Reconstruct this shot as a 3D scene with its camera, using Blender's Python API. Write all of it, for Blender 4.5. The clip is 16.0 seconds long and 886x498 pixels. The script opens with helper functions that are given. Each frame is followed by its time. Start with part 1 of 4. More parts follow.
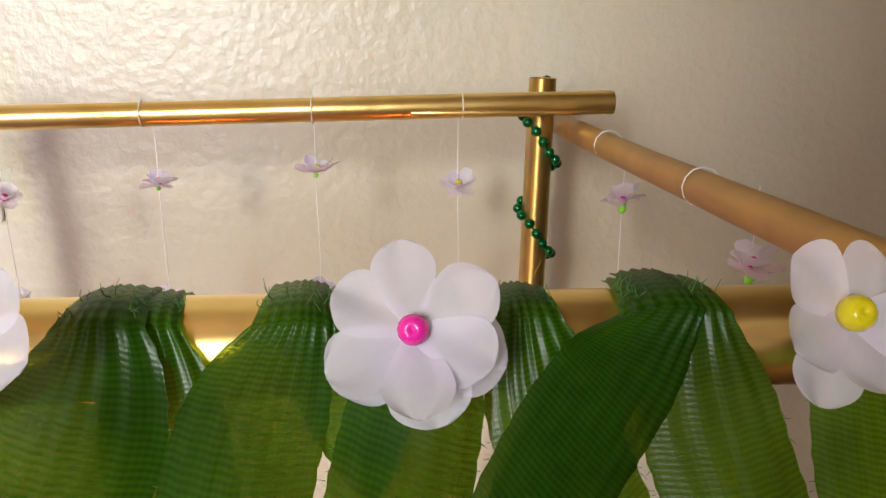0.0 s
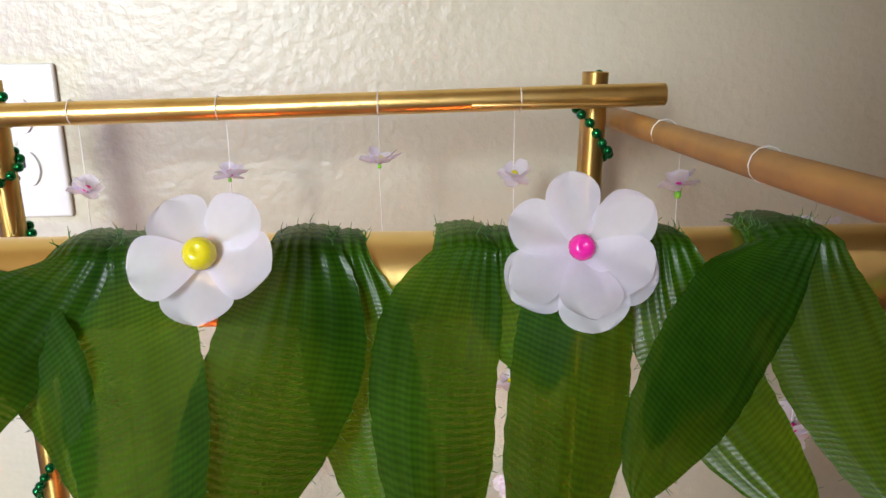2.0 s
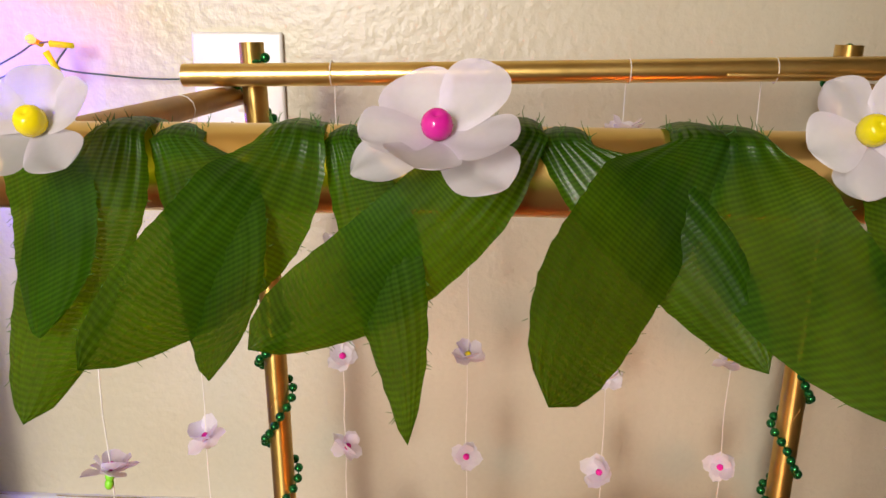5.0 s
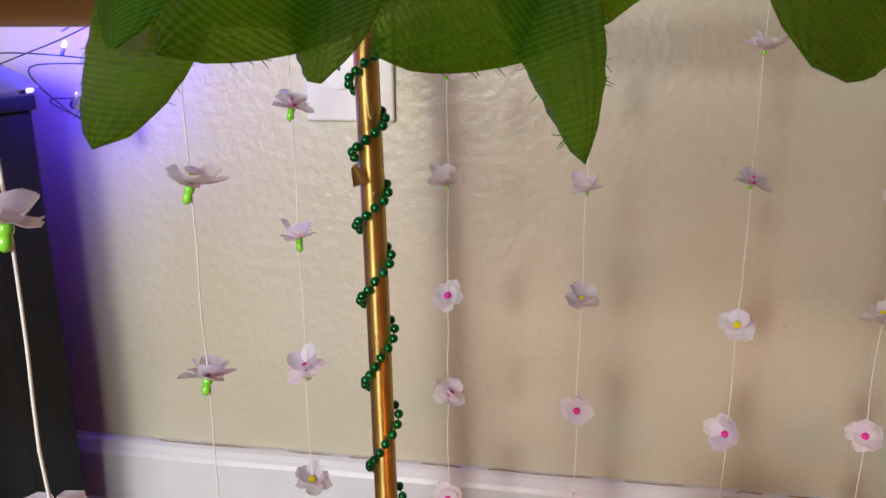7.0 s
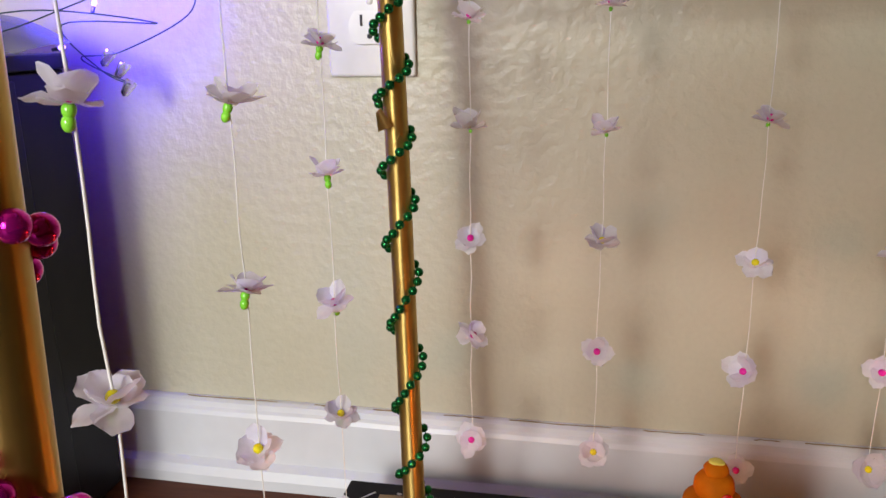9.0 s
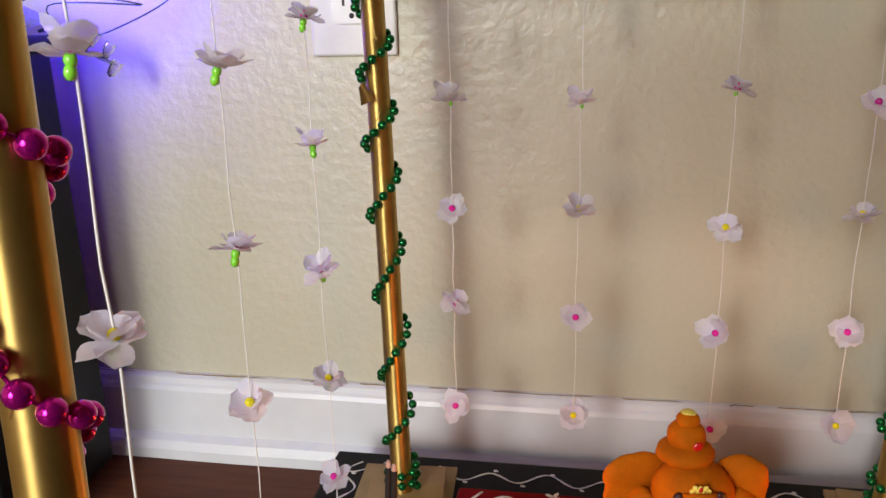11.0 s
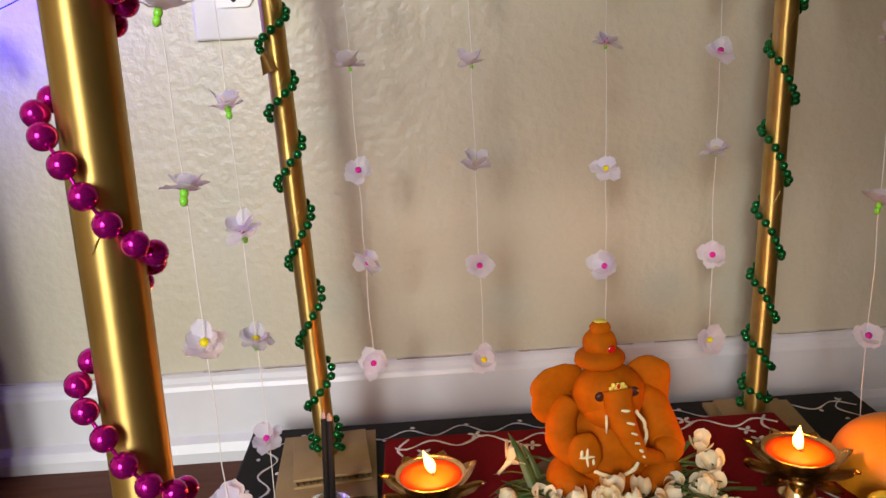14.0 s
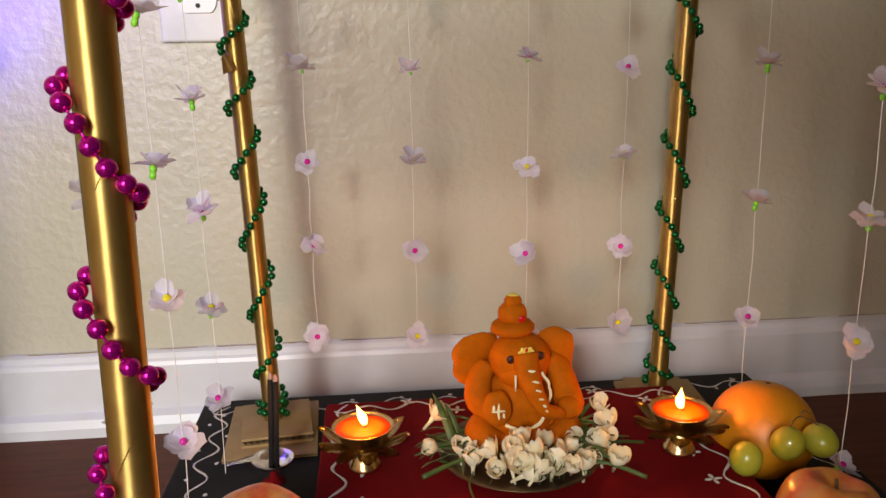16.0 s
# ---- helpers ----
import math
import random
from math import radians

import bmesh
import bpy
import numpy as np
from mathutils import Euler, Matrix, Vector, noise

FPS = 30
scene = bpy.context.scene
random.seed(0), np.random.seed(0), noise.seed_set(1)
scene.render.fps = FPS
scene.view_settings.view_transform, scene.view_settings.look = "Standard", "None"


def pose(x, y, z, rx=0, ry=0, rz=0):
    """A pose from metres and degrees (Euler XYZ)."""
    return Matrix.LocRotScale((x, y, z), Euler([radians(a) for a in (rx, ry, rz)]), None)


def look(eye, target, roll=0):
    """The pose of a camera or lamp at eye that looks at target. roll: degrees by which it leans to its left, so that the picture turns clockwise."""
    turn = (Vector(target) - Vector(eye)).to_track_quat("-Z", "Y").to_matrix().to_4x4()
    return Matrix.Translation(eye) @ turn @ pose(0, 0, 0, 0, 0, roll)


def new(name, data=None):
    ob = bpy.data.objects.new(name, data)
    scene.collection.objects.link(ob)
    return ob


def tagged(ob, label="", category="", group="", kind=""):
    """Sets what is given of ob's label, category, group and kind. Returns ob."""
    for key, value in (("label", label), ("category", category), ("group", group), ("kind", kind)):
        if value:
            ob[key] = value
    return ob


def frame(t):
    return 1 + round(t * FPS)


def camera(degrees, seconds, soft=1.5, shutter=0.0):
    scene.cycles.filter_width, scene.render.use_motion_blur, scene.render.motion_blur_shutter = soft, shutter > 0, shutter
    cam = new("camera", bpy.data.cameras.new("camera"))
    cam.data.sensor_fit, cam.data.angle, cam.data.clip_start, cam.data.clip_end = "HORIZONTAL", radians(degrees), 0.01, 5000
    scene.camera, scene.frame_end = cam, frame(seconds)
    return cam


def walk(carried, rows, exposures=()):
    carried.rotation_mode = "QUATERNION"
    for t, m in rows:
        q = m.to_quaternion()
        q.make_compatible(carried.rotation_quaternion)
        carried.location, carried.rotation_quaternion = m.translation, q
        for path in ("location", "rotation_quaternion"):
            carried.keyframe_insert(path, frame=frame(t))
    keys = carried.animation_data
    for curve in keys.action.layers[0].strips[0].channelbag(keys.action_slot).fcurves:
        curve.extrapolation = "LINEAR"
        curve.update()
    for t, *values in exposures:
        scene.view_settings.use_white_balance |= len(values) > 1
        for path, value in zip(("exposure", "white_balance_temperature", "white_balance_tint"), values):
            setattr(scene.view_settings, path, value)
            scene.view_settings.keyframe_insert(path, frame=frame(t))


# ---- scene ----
cam = camera(59.1, 16.0)

PATH = [
    (0, (0.345, -0.581, 0.518), (0.498, 1.338, -0.027), 0.0),
    (0.5, (0.344, -0.584, 0.513), (0.489, 1.337, -0.022), -0.3),
    (1, (0.335, -0.588, 0.511), (0.467, 1.336, -0.017), -0.3),
    (1.5, (0.325, -0.594, 0.511), (0.445, 1.332, -0.014), -0.4),
    (2, (0.319, -0.602, 0.511), (0.426, 1.326, -0.012), -0.6),
    (2.5, (0.307, -0.614, 0.515), (0.405, 1.314, -0.005), -0.7),
    (3, (0.301, -0.633, 0.518), (0.383, 1.297, -0.002), -0.7),
    (3.5, (0.289, -0.644, 0.513), (0.347, 1.287, -0.005), -0.6),
    (4, (0.263, -0.644, 0.509), (0.278, 1.288, -0.009), -0.4),
    (4.5, (0.239, -0.625, 0.499), (0.206, 1.306, -0.019), -0.0),
    (5, (0.222, -0.611, 0.492), (0.129, 1.318, -0.028), 0.3),
    (5.2, (0.215, -0.607, 0.488), (0.098, 1.32, -0.034), 0.3),
    (7.3, (0.209, -0.591, 0.441), (-0.135, 1.307, -0.089), -0.3),
    (7.5, (0.205, -0.596, 0.439), (-0.131, 1.301, -0.1), -0.3),
    (8, (0.208, -0.605, 0.435), (-0.154, 1.282, -0.12), -0.8),
    (8.2, (0.21, -0.607, 0.432), (-0.174, 1.277, -0.12), -1.0),
    (10.3, (0.208, -0.621, 0.411), (-0.139, 1.27, -0.141), -0.9),
    (10.5, (0.212, -0.624, 0.411), (-0.138, 1.265, -0.145), -1.1),
    (11, (0.214, -0.631, 0.409), (-0.12, 1.259, -0.156), -1.3),
    (11.5, (0.217, -0.636, 0.41), (-0.09, 1.255, -0.164), -1.6),
    (12, (0.22, -0.64, 0.403), (-0.048, 1.256, -0.174), -2.1),
    (12.5, (0.208, -0.65, 0.393), (0.001, 1.255, -0.181), -2.6),
    (13, (0.192, -0.659, 0.384), (0.064, 1.257, -0.174), -2.9),
    (13.5, (0.182, -0.666, 0.374), (0.149, 1.26, -0.165), -3.1),
    (14, (0.171, -0.675, 0.373), (0.234, 1.256, -0.144), -3.1),
    (14.5, (0.173, -0.686, 0.375), (0.317, 1.246, -0.123), -2.9),
    (15, (0.175, -0.707, 0.377), (0.368, 1.224, -0.108), -2.5),
    (15.5, (0.176, -0.728, 0.374), (0.376, 1.203, -0.108), -1.7),
    (16, (0.183, -0.748, 0.37), (0.355, 1.183, -0.12), -1.0),
]
EXPOSURES = [(0, 0.34, 6300, 9), (0.5, 0.30, 6000, 7), (1, 0.36, 6300, 7), (2, 0.34, 5800, 7), (2.5, 0.28, 6600, 9), (3, 0.26, 5750, 7), (3.5, 0.18, 6450, 9), (4, 0.08, 5650, 9), (4.5, 0.0, 6350, 7), (5.2, 0.08, 7100, 13), (7.3, -0.27, 6350, 8), (10.5, -0.26, 6350, 6), (13.5, -0.27, 6400, 7), (16, -0.30, 6600, 9)]
walk(cam, [(t, look(e, g, r)) for t, e, g, r in PATH], EXPOSURES)

FLOOR = 0.010      # floor level
BOARD = 0.066      # top of the black board
RED = 0.096        # top of the red cloth

# ---------------------------------------------------------------- light
world = bpy.data.worlds.new("world")
scene.world = world
world.use_nodes = True
wn, wl = world.node_tree.nodes, world.node_tree.links
sky = wn.new("ShaderNodeTexSky")
sky.sky_type, sky.sun_disc = "NISHITA", False
sky.sun_elevation, sky.sun_rotation = radians(40), radians(150)
wl.new(sky.outputs[0], wn["Background"].inputs[0])
wn["Background"].inputs[1].default_value = 0.10


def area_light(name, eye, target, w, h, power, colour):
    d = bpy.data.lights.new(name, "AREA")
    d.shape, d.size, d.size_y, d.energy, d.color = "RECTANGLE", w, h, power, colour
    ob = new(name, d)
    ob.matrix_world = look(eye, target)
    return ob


# unseen window across the room behind the camera, narrow lamp added for crisper shadows
area_light("window_light", (-0.42, -2.60, 0.86), (0.20, 0, 0.35), 1.10, 0.96, 47, (1.0, 0.975, 0.945))
area_light("added_key_light", (-0.46, -2.56, 1.12), (0.20, 0, 0.35), 0.24, 0.68, 31, (1.0, 0.975, 0.945))


def flame_light(place, power):
    d = bpy.data.lights.new("flame_light", "POINT")
    d.energy, d.color, d.shadow_soft_size = power, (1.0, 0.30, 0.035), 0.010
    ob = new("flame_light", d)
    ob.location = place
    return ob


# ---------------------------------------------------------------- materials
def material(name, base, rough=0.6, metal=0.0, grain=None, bump=None, second=None, mix_scale=20.0,
             translucent=None, coat=0.0, stretch=(1, 1, 1), bands=None, sheer=None, spec=0.5, streak=None):
    """grain: scale and strength of fine colour variation; bump: (scale, strength, distance)."""
    m = bpy.data.materials.new(name)
    m.use_nodes = True
    n, l = m.node_tree.nodes, m.node_tree.links
    b = n["Principled BSDF"]
    b.inputs["Roughness"].default_value = rough
    b.inputs["Metallic"].default_value = metal
    b.inputs["Coat Weight"].default_value = coat
    b.inputs["Specular IOR Level"].default_value = spec
    tc = n.new("ShaderNodeTexCoord")
    mp = n.new("ShaderNodeMapping")
    mp.inputs["Scale"].default_value = stretch
    l.new(tc.outputs["Object"], mp.inputs[0])
    big = n.new("ShaderNodeTexNoise")
    big.inputs["Scale"].default_value, big.inputs["Detail"].default_value = mix_scale, 4
    l.new(mp.outputs[0], big.inputs["Vector"])
    mix = n.new("ShaderNodeMix")
    mix.data_type = "RGBA"
    mix.inputs["A"].default_value = (*base, 1)
    mix.inputs["B"].default_value = (*(second or [c * 0.82 for c in base]), 1)
    ramp = n.new("ShaderNodeMapRange")
    ramp.inputs["From Min"].default_value, ramp.inputs["From Max"].default_value = 0.35, 0.68
    l.new(big.outputs["Fac"], ramp.inputs["Value"])
    l.new(ramp.outputs[0], mix.inputs["Factor"])
    colour = mix.outputs["Result"]
    if grain:
        fine = n.new("ShaderNodeTexNoise")
        fine.inputs["Scale"].default_value, fine.inputs["Detail"].default_value = grain[0], 3
        l.new(mp.outputs[0], fine.inputs["Vector"])
        hsv = n.new("ShaderNodeHueSaturation")
        rng = n.new("ShaderNodeMapRange")
        rng.inputs["To Min"].default_value, rng.inputs["To Max"].default_value = 1 - grain[1], 1 + grain[1]
        l.new(fine.outputs["Fac"], rng.inputs["Value"])
        l.new(rng.outputs[0], hsv.inputs["Value"])
        l.new(colour, hsv.inputs["Color"])
        colour = hsv.outputs[0]
    if translucent:
        info = n.new("ShaderNodeObjectInfo")
        h2 = n.new("ShaderNodeHueSaturation")
        r2 = n.new("ShaderNodeMapRange")
        r2.inputs["To Min"].default_value, r2.inputs["To Max"].default_value = 0.88, 1.12
        l.new(info.outputs["Random"], r2.inputs["Value"])
        l.new(r2.outputs[0], h2.inputs["Value"])
        l.new(colour, h2.inputs["Color"])
        colour = h2.outputs[0]
    l.new(colour, b.inputs["Base Color"])
    if bump:
        bt = n.new("ShaderNodeTexNoise")
        bt.inputs["Scale"].default_value, bt.inputs["Detail"].default_value = bump[0], 3
        l.new(mp.outputs[0], bt.inputs["Vector"])
        bn = n.new("ShaderNodeBump")
        bn.inputs["Strength"].default_value, bn.inputs["Distance"].default_value = bump[1], bump[2]
        l.new(bt.outputs["Fac"], bn.inputs["Height"])
        l.new(bn.outputs[0], b.inputs["Normal"])
    if bands:
        # woven threads across the cloth
        uv = n.new("ShaderNodeUVMap")
        w = n.new("ShaderNodeTexWave")
        w.bands_direction = "Y"
        w.inputs["Scale"].default_value = bands[0]
        w.inputs["Distortion"].default_value = 0.8
        w.inputs["Detail Scale"].default_value = 0.05
        l.new(uv.outputs[0], w.inputs["Vector"])
        w2 = n.new("ShaderNodeTexWave")
        w2.bands_direction = "X"
        w2.inputs["Scale"].default_value, w2.inputs["Distortion"].default_value = bands[0] * 0.8, 0.4
        l.new(uv.outputs[0], w2.inputs["Vector"])
        weave = n.new("ShaderNodeMath")
        weave.operation = "MULTIPLY_ADD"
        weave.inputs[1].default_value = 0.25
        l.new(w2.outputs["Fac"], weave.inputs[0])
        weft = n.new("ShaderNodeMath")
        weft.operation = "MULTIPLY"
        weft.inputs[1].default_value = 0.75
        l.new(w.outputs["Fac"], weft.inputs[0])
        l.new(weft.outputs[0], weave.inputs[2])
        total = weave.outputs[0]
        if streak:
            # creases that run along the cloth
            um = n.new("ShaderNodeMapping")
            um.inputs["Scale"].default_value = (streak[0], streak[1], 1)
            l.new(uv.outputs[0], um.inputs[0])
            sn = n.new("ShaderNodeTexNoise")
            sn.inputs["Scale"].default_value, sn.inputs["Detail"].default_value = 1.0, 4
            l.new(um.outputs[0], sn.inputs["Vector"])
            ad = n.new("ShaderNodeMath")
            ad.operation = "MULTIPLY_ADD"
            ad.inputs[1].default_value = streak[2]
            l.new(sn.outputs["Fac"], ad.inputs[0])
            l.new(total, ad.inputs[2])
            relief = ad.outputs[0]
        else:
            relief = total
        bn = n.new("ShaderNodeBump")
        bn.inputs["Strength"].default_value, bn.inputs["Distance"].default_value = bands[1], 0.0002
        l.new(relief, bn.inputs["Height"])
        l.new(bn.outputs[0], b.inputs["Normal"])
        hv = n.new("ShaderNodeHueSaturation")
        rg = n.new("ShaderNodeMapRange")
        rg.inputs["To Min"].default_value, rg.inputs["To Max"].default_value = bands[2], 1.12
        l.new(total, rg.inputs["Value"])
        l.new(rg.outputs[0], hv.inputs["Value"])
        l.new(colour, hv.inputs["Color"])
        colour = hv.outputs[0]
        l.new(colour, b.inputs["Base Color"])
    if translucent:
        tr = n.new("ShaderNodeBsdfTranslucent")
        tint = n.new("ShaderNodeMix")
        tint.data_type, tint.blend_type = "RGBA", "MULTIPLY"
        tint.inputs["Factor"].default_value = 1
        tint.inputs["B"].default_value = (*translucent[1], 1)
        l.new(colour, tint.inputs["A"])
        l.new(tint.outputs["Result"], tr.inputs["Color"])
        mx = n.new("ShaderNodeMixShader")
        mx.inputs[0].default_value = translucent[0]
        l.new(b.outputs[0], mx.inputs[1])
        l.new(tr.outputs[0], mx.inputs[2])
        l.new(mx.outputs[0], n["Material Output"].inputs[0])
        if sheer:
            tp = n.new("ShaderNodeBsdfTransparent")
            tp.inputs["Color"].default_value = (*sheer[1], 1)
            mt = n.new("ShaderNodeMixShader")
            mt.inputs[0].default_value = sheer[0]
            if bands:
                # the gaps between the threads let the light through
                gap = n.new("ShaderNodeMapRange")
                gap.inputs["From Min"].default_value, gap.inputs["From Max"].default_value = 0.15, 0.85
                gap.inputs["To Min"].default_value, gap.inputs["To Max"].default_value = sheer[0] * 2.2, 0.0
                l.new(total, gap.inputs["Value"])
                l.new(gap.outputs[0], mt.inputs[0])
            l.new(mx.outputs[0], mt.inputs[1])
            l.new(tp.outputs[0], mt.inputs[2])
            l.new(mt.outputs[0], n["Material Output"].inputs[0])
    return m


def glow(name, colour, strength):
    m = bpy.data.materials.new(name)
    m.use_nodes = True
    b = m.node_tree.nodes["Principled BSDF"]
    b.inputs["Base Color"].default_value = (*colour, 1)
    b.inputs["Emission Color"].default_value = (*colour, 1)
    b.inputs["Emission Strength"].default_value = strength
    return m


def glass(name, colour, rough=0.05):
    m = bpy.data.materials.new(name)
    m.use_nodes = True
    b = m.node_tree.nodes["Principled BSDF"]
    b.inputs["Base Color"].default_value = (*colour, 1)
    b.inputs["Transmission Weight"].default_value = 1
    b.inputs["Roughness"].default_value = rough
    b.inputs["IOR"].default_value = 1.45
    return m


PLASTER = material("beige textured plaster", (0.550, 0.515, 0.405), 0.37, grain=(220, 0.05), bump=(110, 0.76, 0.0017), second=(0.510, 0.472, 0.358), mix_scale=7)
PLAIN = material("tan room paint", (0.56, 0.43, 0.29), 0.7, grain=(120, 0.03), bump=(150, 0.2, 0.001), mix_scale=3)
WHITE = material("white gloss paint", (0.70, 0.70, 0.73), 0.35, grain=(60, 0.04), bump=(40, 0.12, 0.001), second=(0.63, 0.63, 0.66), mix_scale=9)
WOOD = material("dark brown wood floor", (0.115, 0.038, 0.017), 0.5, grain=(160, 0.25), bump=(200, 0.15, 0.0006), second=(0.080, 0.026, 0.012), spec=0.15, mix_scale=14, stretch=(1, 9, 1))
GOLD = material("gold foil paper", (0.80, 0.57, 0.21), 0.29, 0.94, grain=(90, 0.08), bump=(70, 0.28, 0.0009), second=(0.66, 0.44, 0.13), mix_scale=30)
BRUSHED = material("brushed gold foil paper", (0.60, 0.415, 0.13), 0.45, 0.92, grain=(90, 0.10), bump=(70, 0.28, 0.0009), second=(0.47, 0.315, 0.09), mix_scale=30)
# the foil of the posts is brushed along them
b = BRUSHED.node_tree.nodes["Principled BSDF"]
b.inputs["Anisotropic"].default_value, b.inputs["Anisotropic Rotation"].default_value = 0.85, 0.25
tangent = BRUSHED.node_tree.nodes.new("ShaderNodeTangent")
tangent.direction_type, tangent.axis = "RADIAL", "Z"
BRUSHED.node_tree.links.new(tangent.outputs[0], b.inputs["Tangent"])
KRAFT = material("dull gold kraft paper", (0.42, 0.225, 0.05), 0.45, 0.45, grain=(120, 0.10), bump=(90, 0.25, 0.0008), second=(0.32, 0.17, 0.05), mix_scale=35)
CARD = material("brown corrugated cardboard", (0.33, 0.225, 0.10), 0.75, grain=(300, 0.08), bump=(240, 0.2, 0.0005), second=(0.27, 0.18, 0.075), mix_scale=40)
CARD_EDGE = material("torn cardboard edge", (0.25, 0.16, 0.08), 0.9, grain=(500, 0.25), bump=(700, 0.6, 0.0008))
BLACK_BOARD = material("black painted board", (0.010, 0.0095, 0.0095), 0.7, grain=(200, 0.2), bump=(160, 0.2, 0.0006), second=(0.016, 0.015, 0.015), mix_scale=22, spec=0.12)
RED_CLOTH = material("deep red cloth", (0.165, 0.002, 0.004), 0.9, grain=(900, 0.25), bump=(1400, 0.4, 0.0004), second=(0.13, 0.001, 0.003), mix_scale=26, spec=0.12)
CHALK = material("white fabric paint", (0.62, 0.60, 0.58), 0.8, grain=(600, 0.15), bump=(500, 0.3, 0.0004))
CABINET = material("black satin laminate", (0.006, 0.006, 0.008), 0.45, grain=(150, 0.1), second=(0.010, 0.010, 0.012), spec=0.15)
LEAF = material("green woven fabric leaf", (0.038, 0.140, 0.004), 0.32, grain=(500, 0.20), second=(0.022, 0.090, 0.003), mix_scale=60,
                translucent=(0.56, (5.6, 2.9, 0.30)), bands=(430.0, 0.15, 0.72), sheer=(0.06, (0.50, 0.58, 0.08)), spec=0.55, streak=(620, 22, 7.0))
FRAY = material("frayed green threads", (0.05, 0.16, 0.02), 0.6, grain=(800, 0.3))
PETAL = material("white lilac fabric petal", (0.89, 0.885, 0.945), 0.6, grain=(700, 0.05), second=(0.84, 0.80, 0.92), mix_scale=90,
                 translucent=(0.55, (1.0, 0.97, 1.0)), sheer=(0.14, (0.95, 0.93, 0.97)))
PINK = material("magenta translucent bead", (0.88, 0.03, 0.44), 0.18, grain=(400, 0.1), second=(0.72, 0.015, 0.36), mix_scale=200, coat=0.5, translucent=(0.3, (1, 0.8, 0.9)))
YELLOW = material("yellow translucent bead", (0.92, 0.83, 0.015), 0.2, grain=(400, 0.1), second=(0.84, 0.70, 0.015), mix_scale=200, coat=0.5, translucent=(0.3, (1, 1, 0.7)))
LIME = material("lime green bead", (0.28, 0.75, 0.05), 0.25, grain=(400, 0.1), second=(0.20, 0.62, 0.04), mix_scale=200, coat=0.4)
GREEN_BEAD = material("metallic green bead", (0.010, 0.17, 0.045), 0.2, 0.75, grain=(500, 0.08), second=(0.008, 0.13, 0.035), mix_scale=150)
MAGENTA_BEAD = material("metallic magenta bead", (0.72, 0.010, 0.42), 0.16, 0.8, grain=(500, 0.08), second=(0.46, 0.006, 0.28), mix_scale=150)
THREAD = material("white cotton thread", (0.84, 0.81, 0.78), 0.85, grain=(2000, 0.15), bump=(3000, 0.5, 0.0002))
CLAY = material("orange turmeric clay", (0.47, 0.108, 0.002), 0.72, grain=(350, 0.12), bump=(220, 0.35, 0.0008), second=(0.34, 0.080, 0.002), mix_scale=70, spec=0.06)
DARK = material("dark brown eye", (0.045, 0.010, 0.006), 0.5)
CREAM = material("cream paint", (0.78, 0.72, 0.45), 0.6, grain=(900, 0.1))
MARK = material("yellow paint", (0.80, 0.62, 0.10), 0.6, grain=(900, 0.1))
RUBY = material("red stone", (0.55, 0.01, 0.01), 0.2)
BRASS = material("polished brass", (0.74, 0.56, 0.30), 0.24, 1.0, grain=(180, 0.1), bump=(160, 0.12, 0.0005), second=(0.58, 0.40, 0.18), mix_scale=60)
WAX = material("orange lamp oil", (0.90, 0.10, 0.002), 0.4, grain=(200, 0.1), bump=(150, 0.2, 0.0006), translucent=(0.3, (1, 0.6, 0.3)), spec=0.2)
WICK = material("charred wick", (0.05, 0.03, 0.02), 0.9)
BRONZE = material("dark tarnished brass", (0.16, 0.105, 0.055), 0.45, 0.8, grain=(180, 0.2), bump=(160, 0.15, 0.0005), second=(0.09, 0.055, 0.03), mix_scale=50)
FLAME = glow("lamp flame", (1.0, 0.50, 0.13), 9)
BLOSSOM = material("cream white petals", (0.86, 0.83, 0.66), 0.5, grain=(600, 0.04), second=(0.84, 0.77, 0.50), mix_scale=120, translucent=(0.3, (1, 0.95, 0.8)))
STEM = material("green flower stem", (0.034, 0.082, 0.012), 0.5, grain=(400, 0.15), second=(0.075, 0.105, 0.022), mix_scale=80)
ORANGE = material("orange peel", (0.62, 0.20, 0.005), 0.42, grain=(260, 0.06), bump=(420, 0.45, 0.0006), second=(0.58, 0.24, 0.008), mix_scale=18)
APPLE = material("red and yellow apple skin", (0.56, 0.27, 0.05), 0.28, grain=(160, 0.12), second=(0.50, 0.07, 0.03), mix_scale=42, coat=0.3, stretch=(2.2, 2.2, 0.5))
GRAPE = material("green grape skin", (0.50, 0.44, 0.035), 0.28, grain=(200, 0.08), second=(0.44, 0.46, 0.05), mix_scale=60, translucent=(0.3, (1, 1, 0.4)), coat=0.3)
TWIG = material("brown twig", (0.10, 0.06, 0.03), 0.8, grain=(400, 0.2))
PLASTIC = material("white plastic", (0.80, 0.79, 0.76), 0.3, grain=(100, 0.02))
GREY = material("grey plastic film", (0.09, 0.09, 0.15), 0.25, grain=(100, 0.05))
SLOT = material("dark slot", (0.03, 0.03, 0.03), 0.7)
WIRE = material("dark green wire", (0.03, 0.06, 0.05), 0.45)
CLEAR = glass("clear plastic", (0.80, 0.78, 0.78), 0.22)
LED = glow("blue light bulb", (0.22, 0.14, 1.0), 9)
RED_LED = glow("red light bulb", (1.0, 0.10, 0.03), 7)
INCENSE = material("black incense stick", (0.009, 0.006, 0.006), 0.85, grain=(700, 0.3), bump=(900, 0.5, 0.0004))
ASH = material("pinkish grey ash", (0.45, 0.30, 0.26), 0.95, grain=(700, 0.2), bump=(900, 0.7, 0.0008))


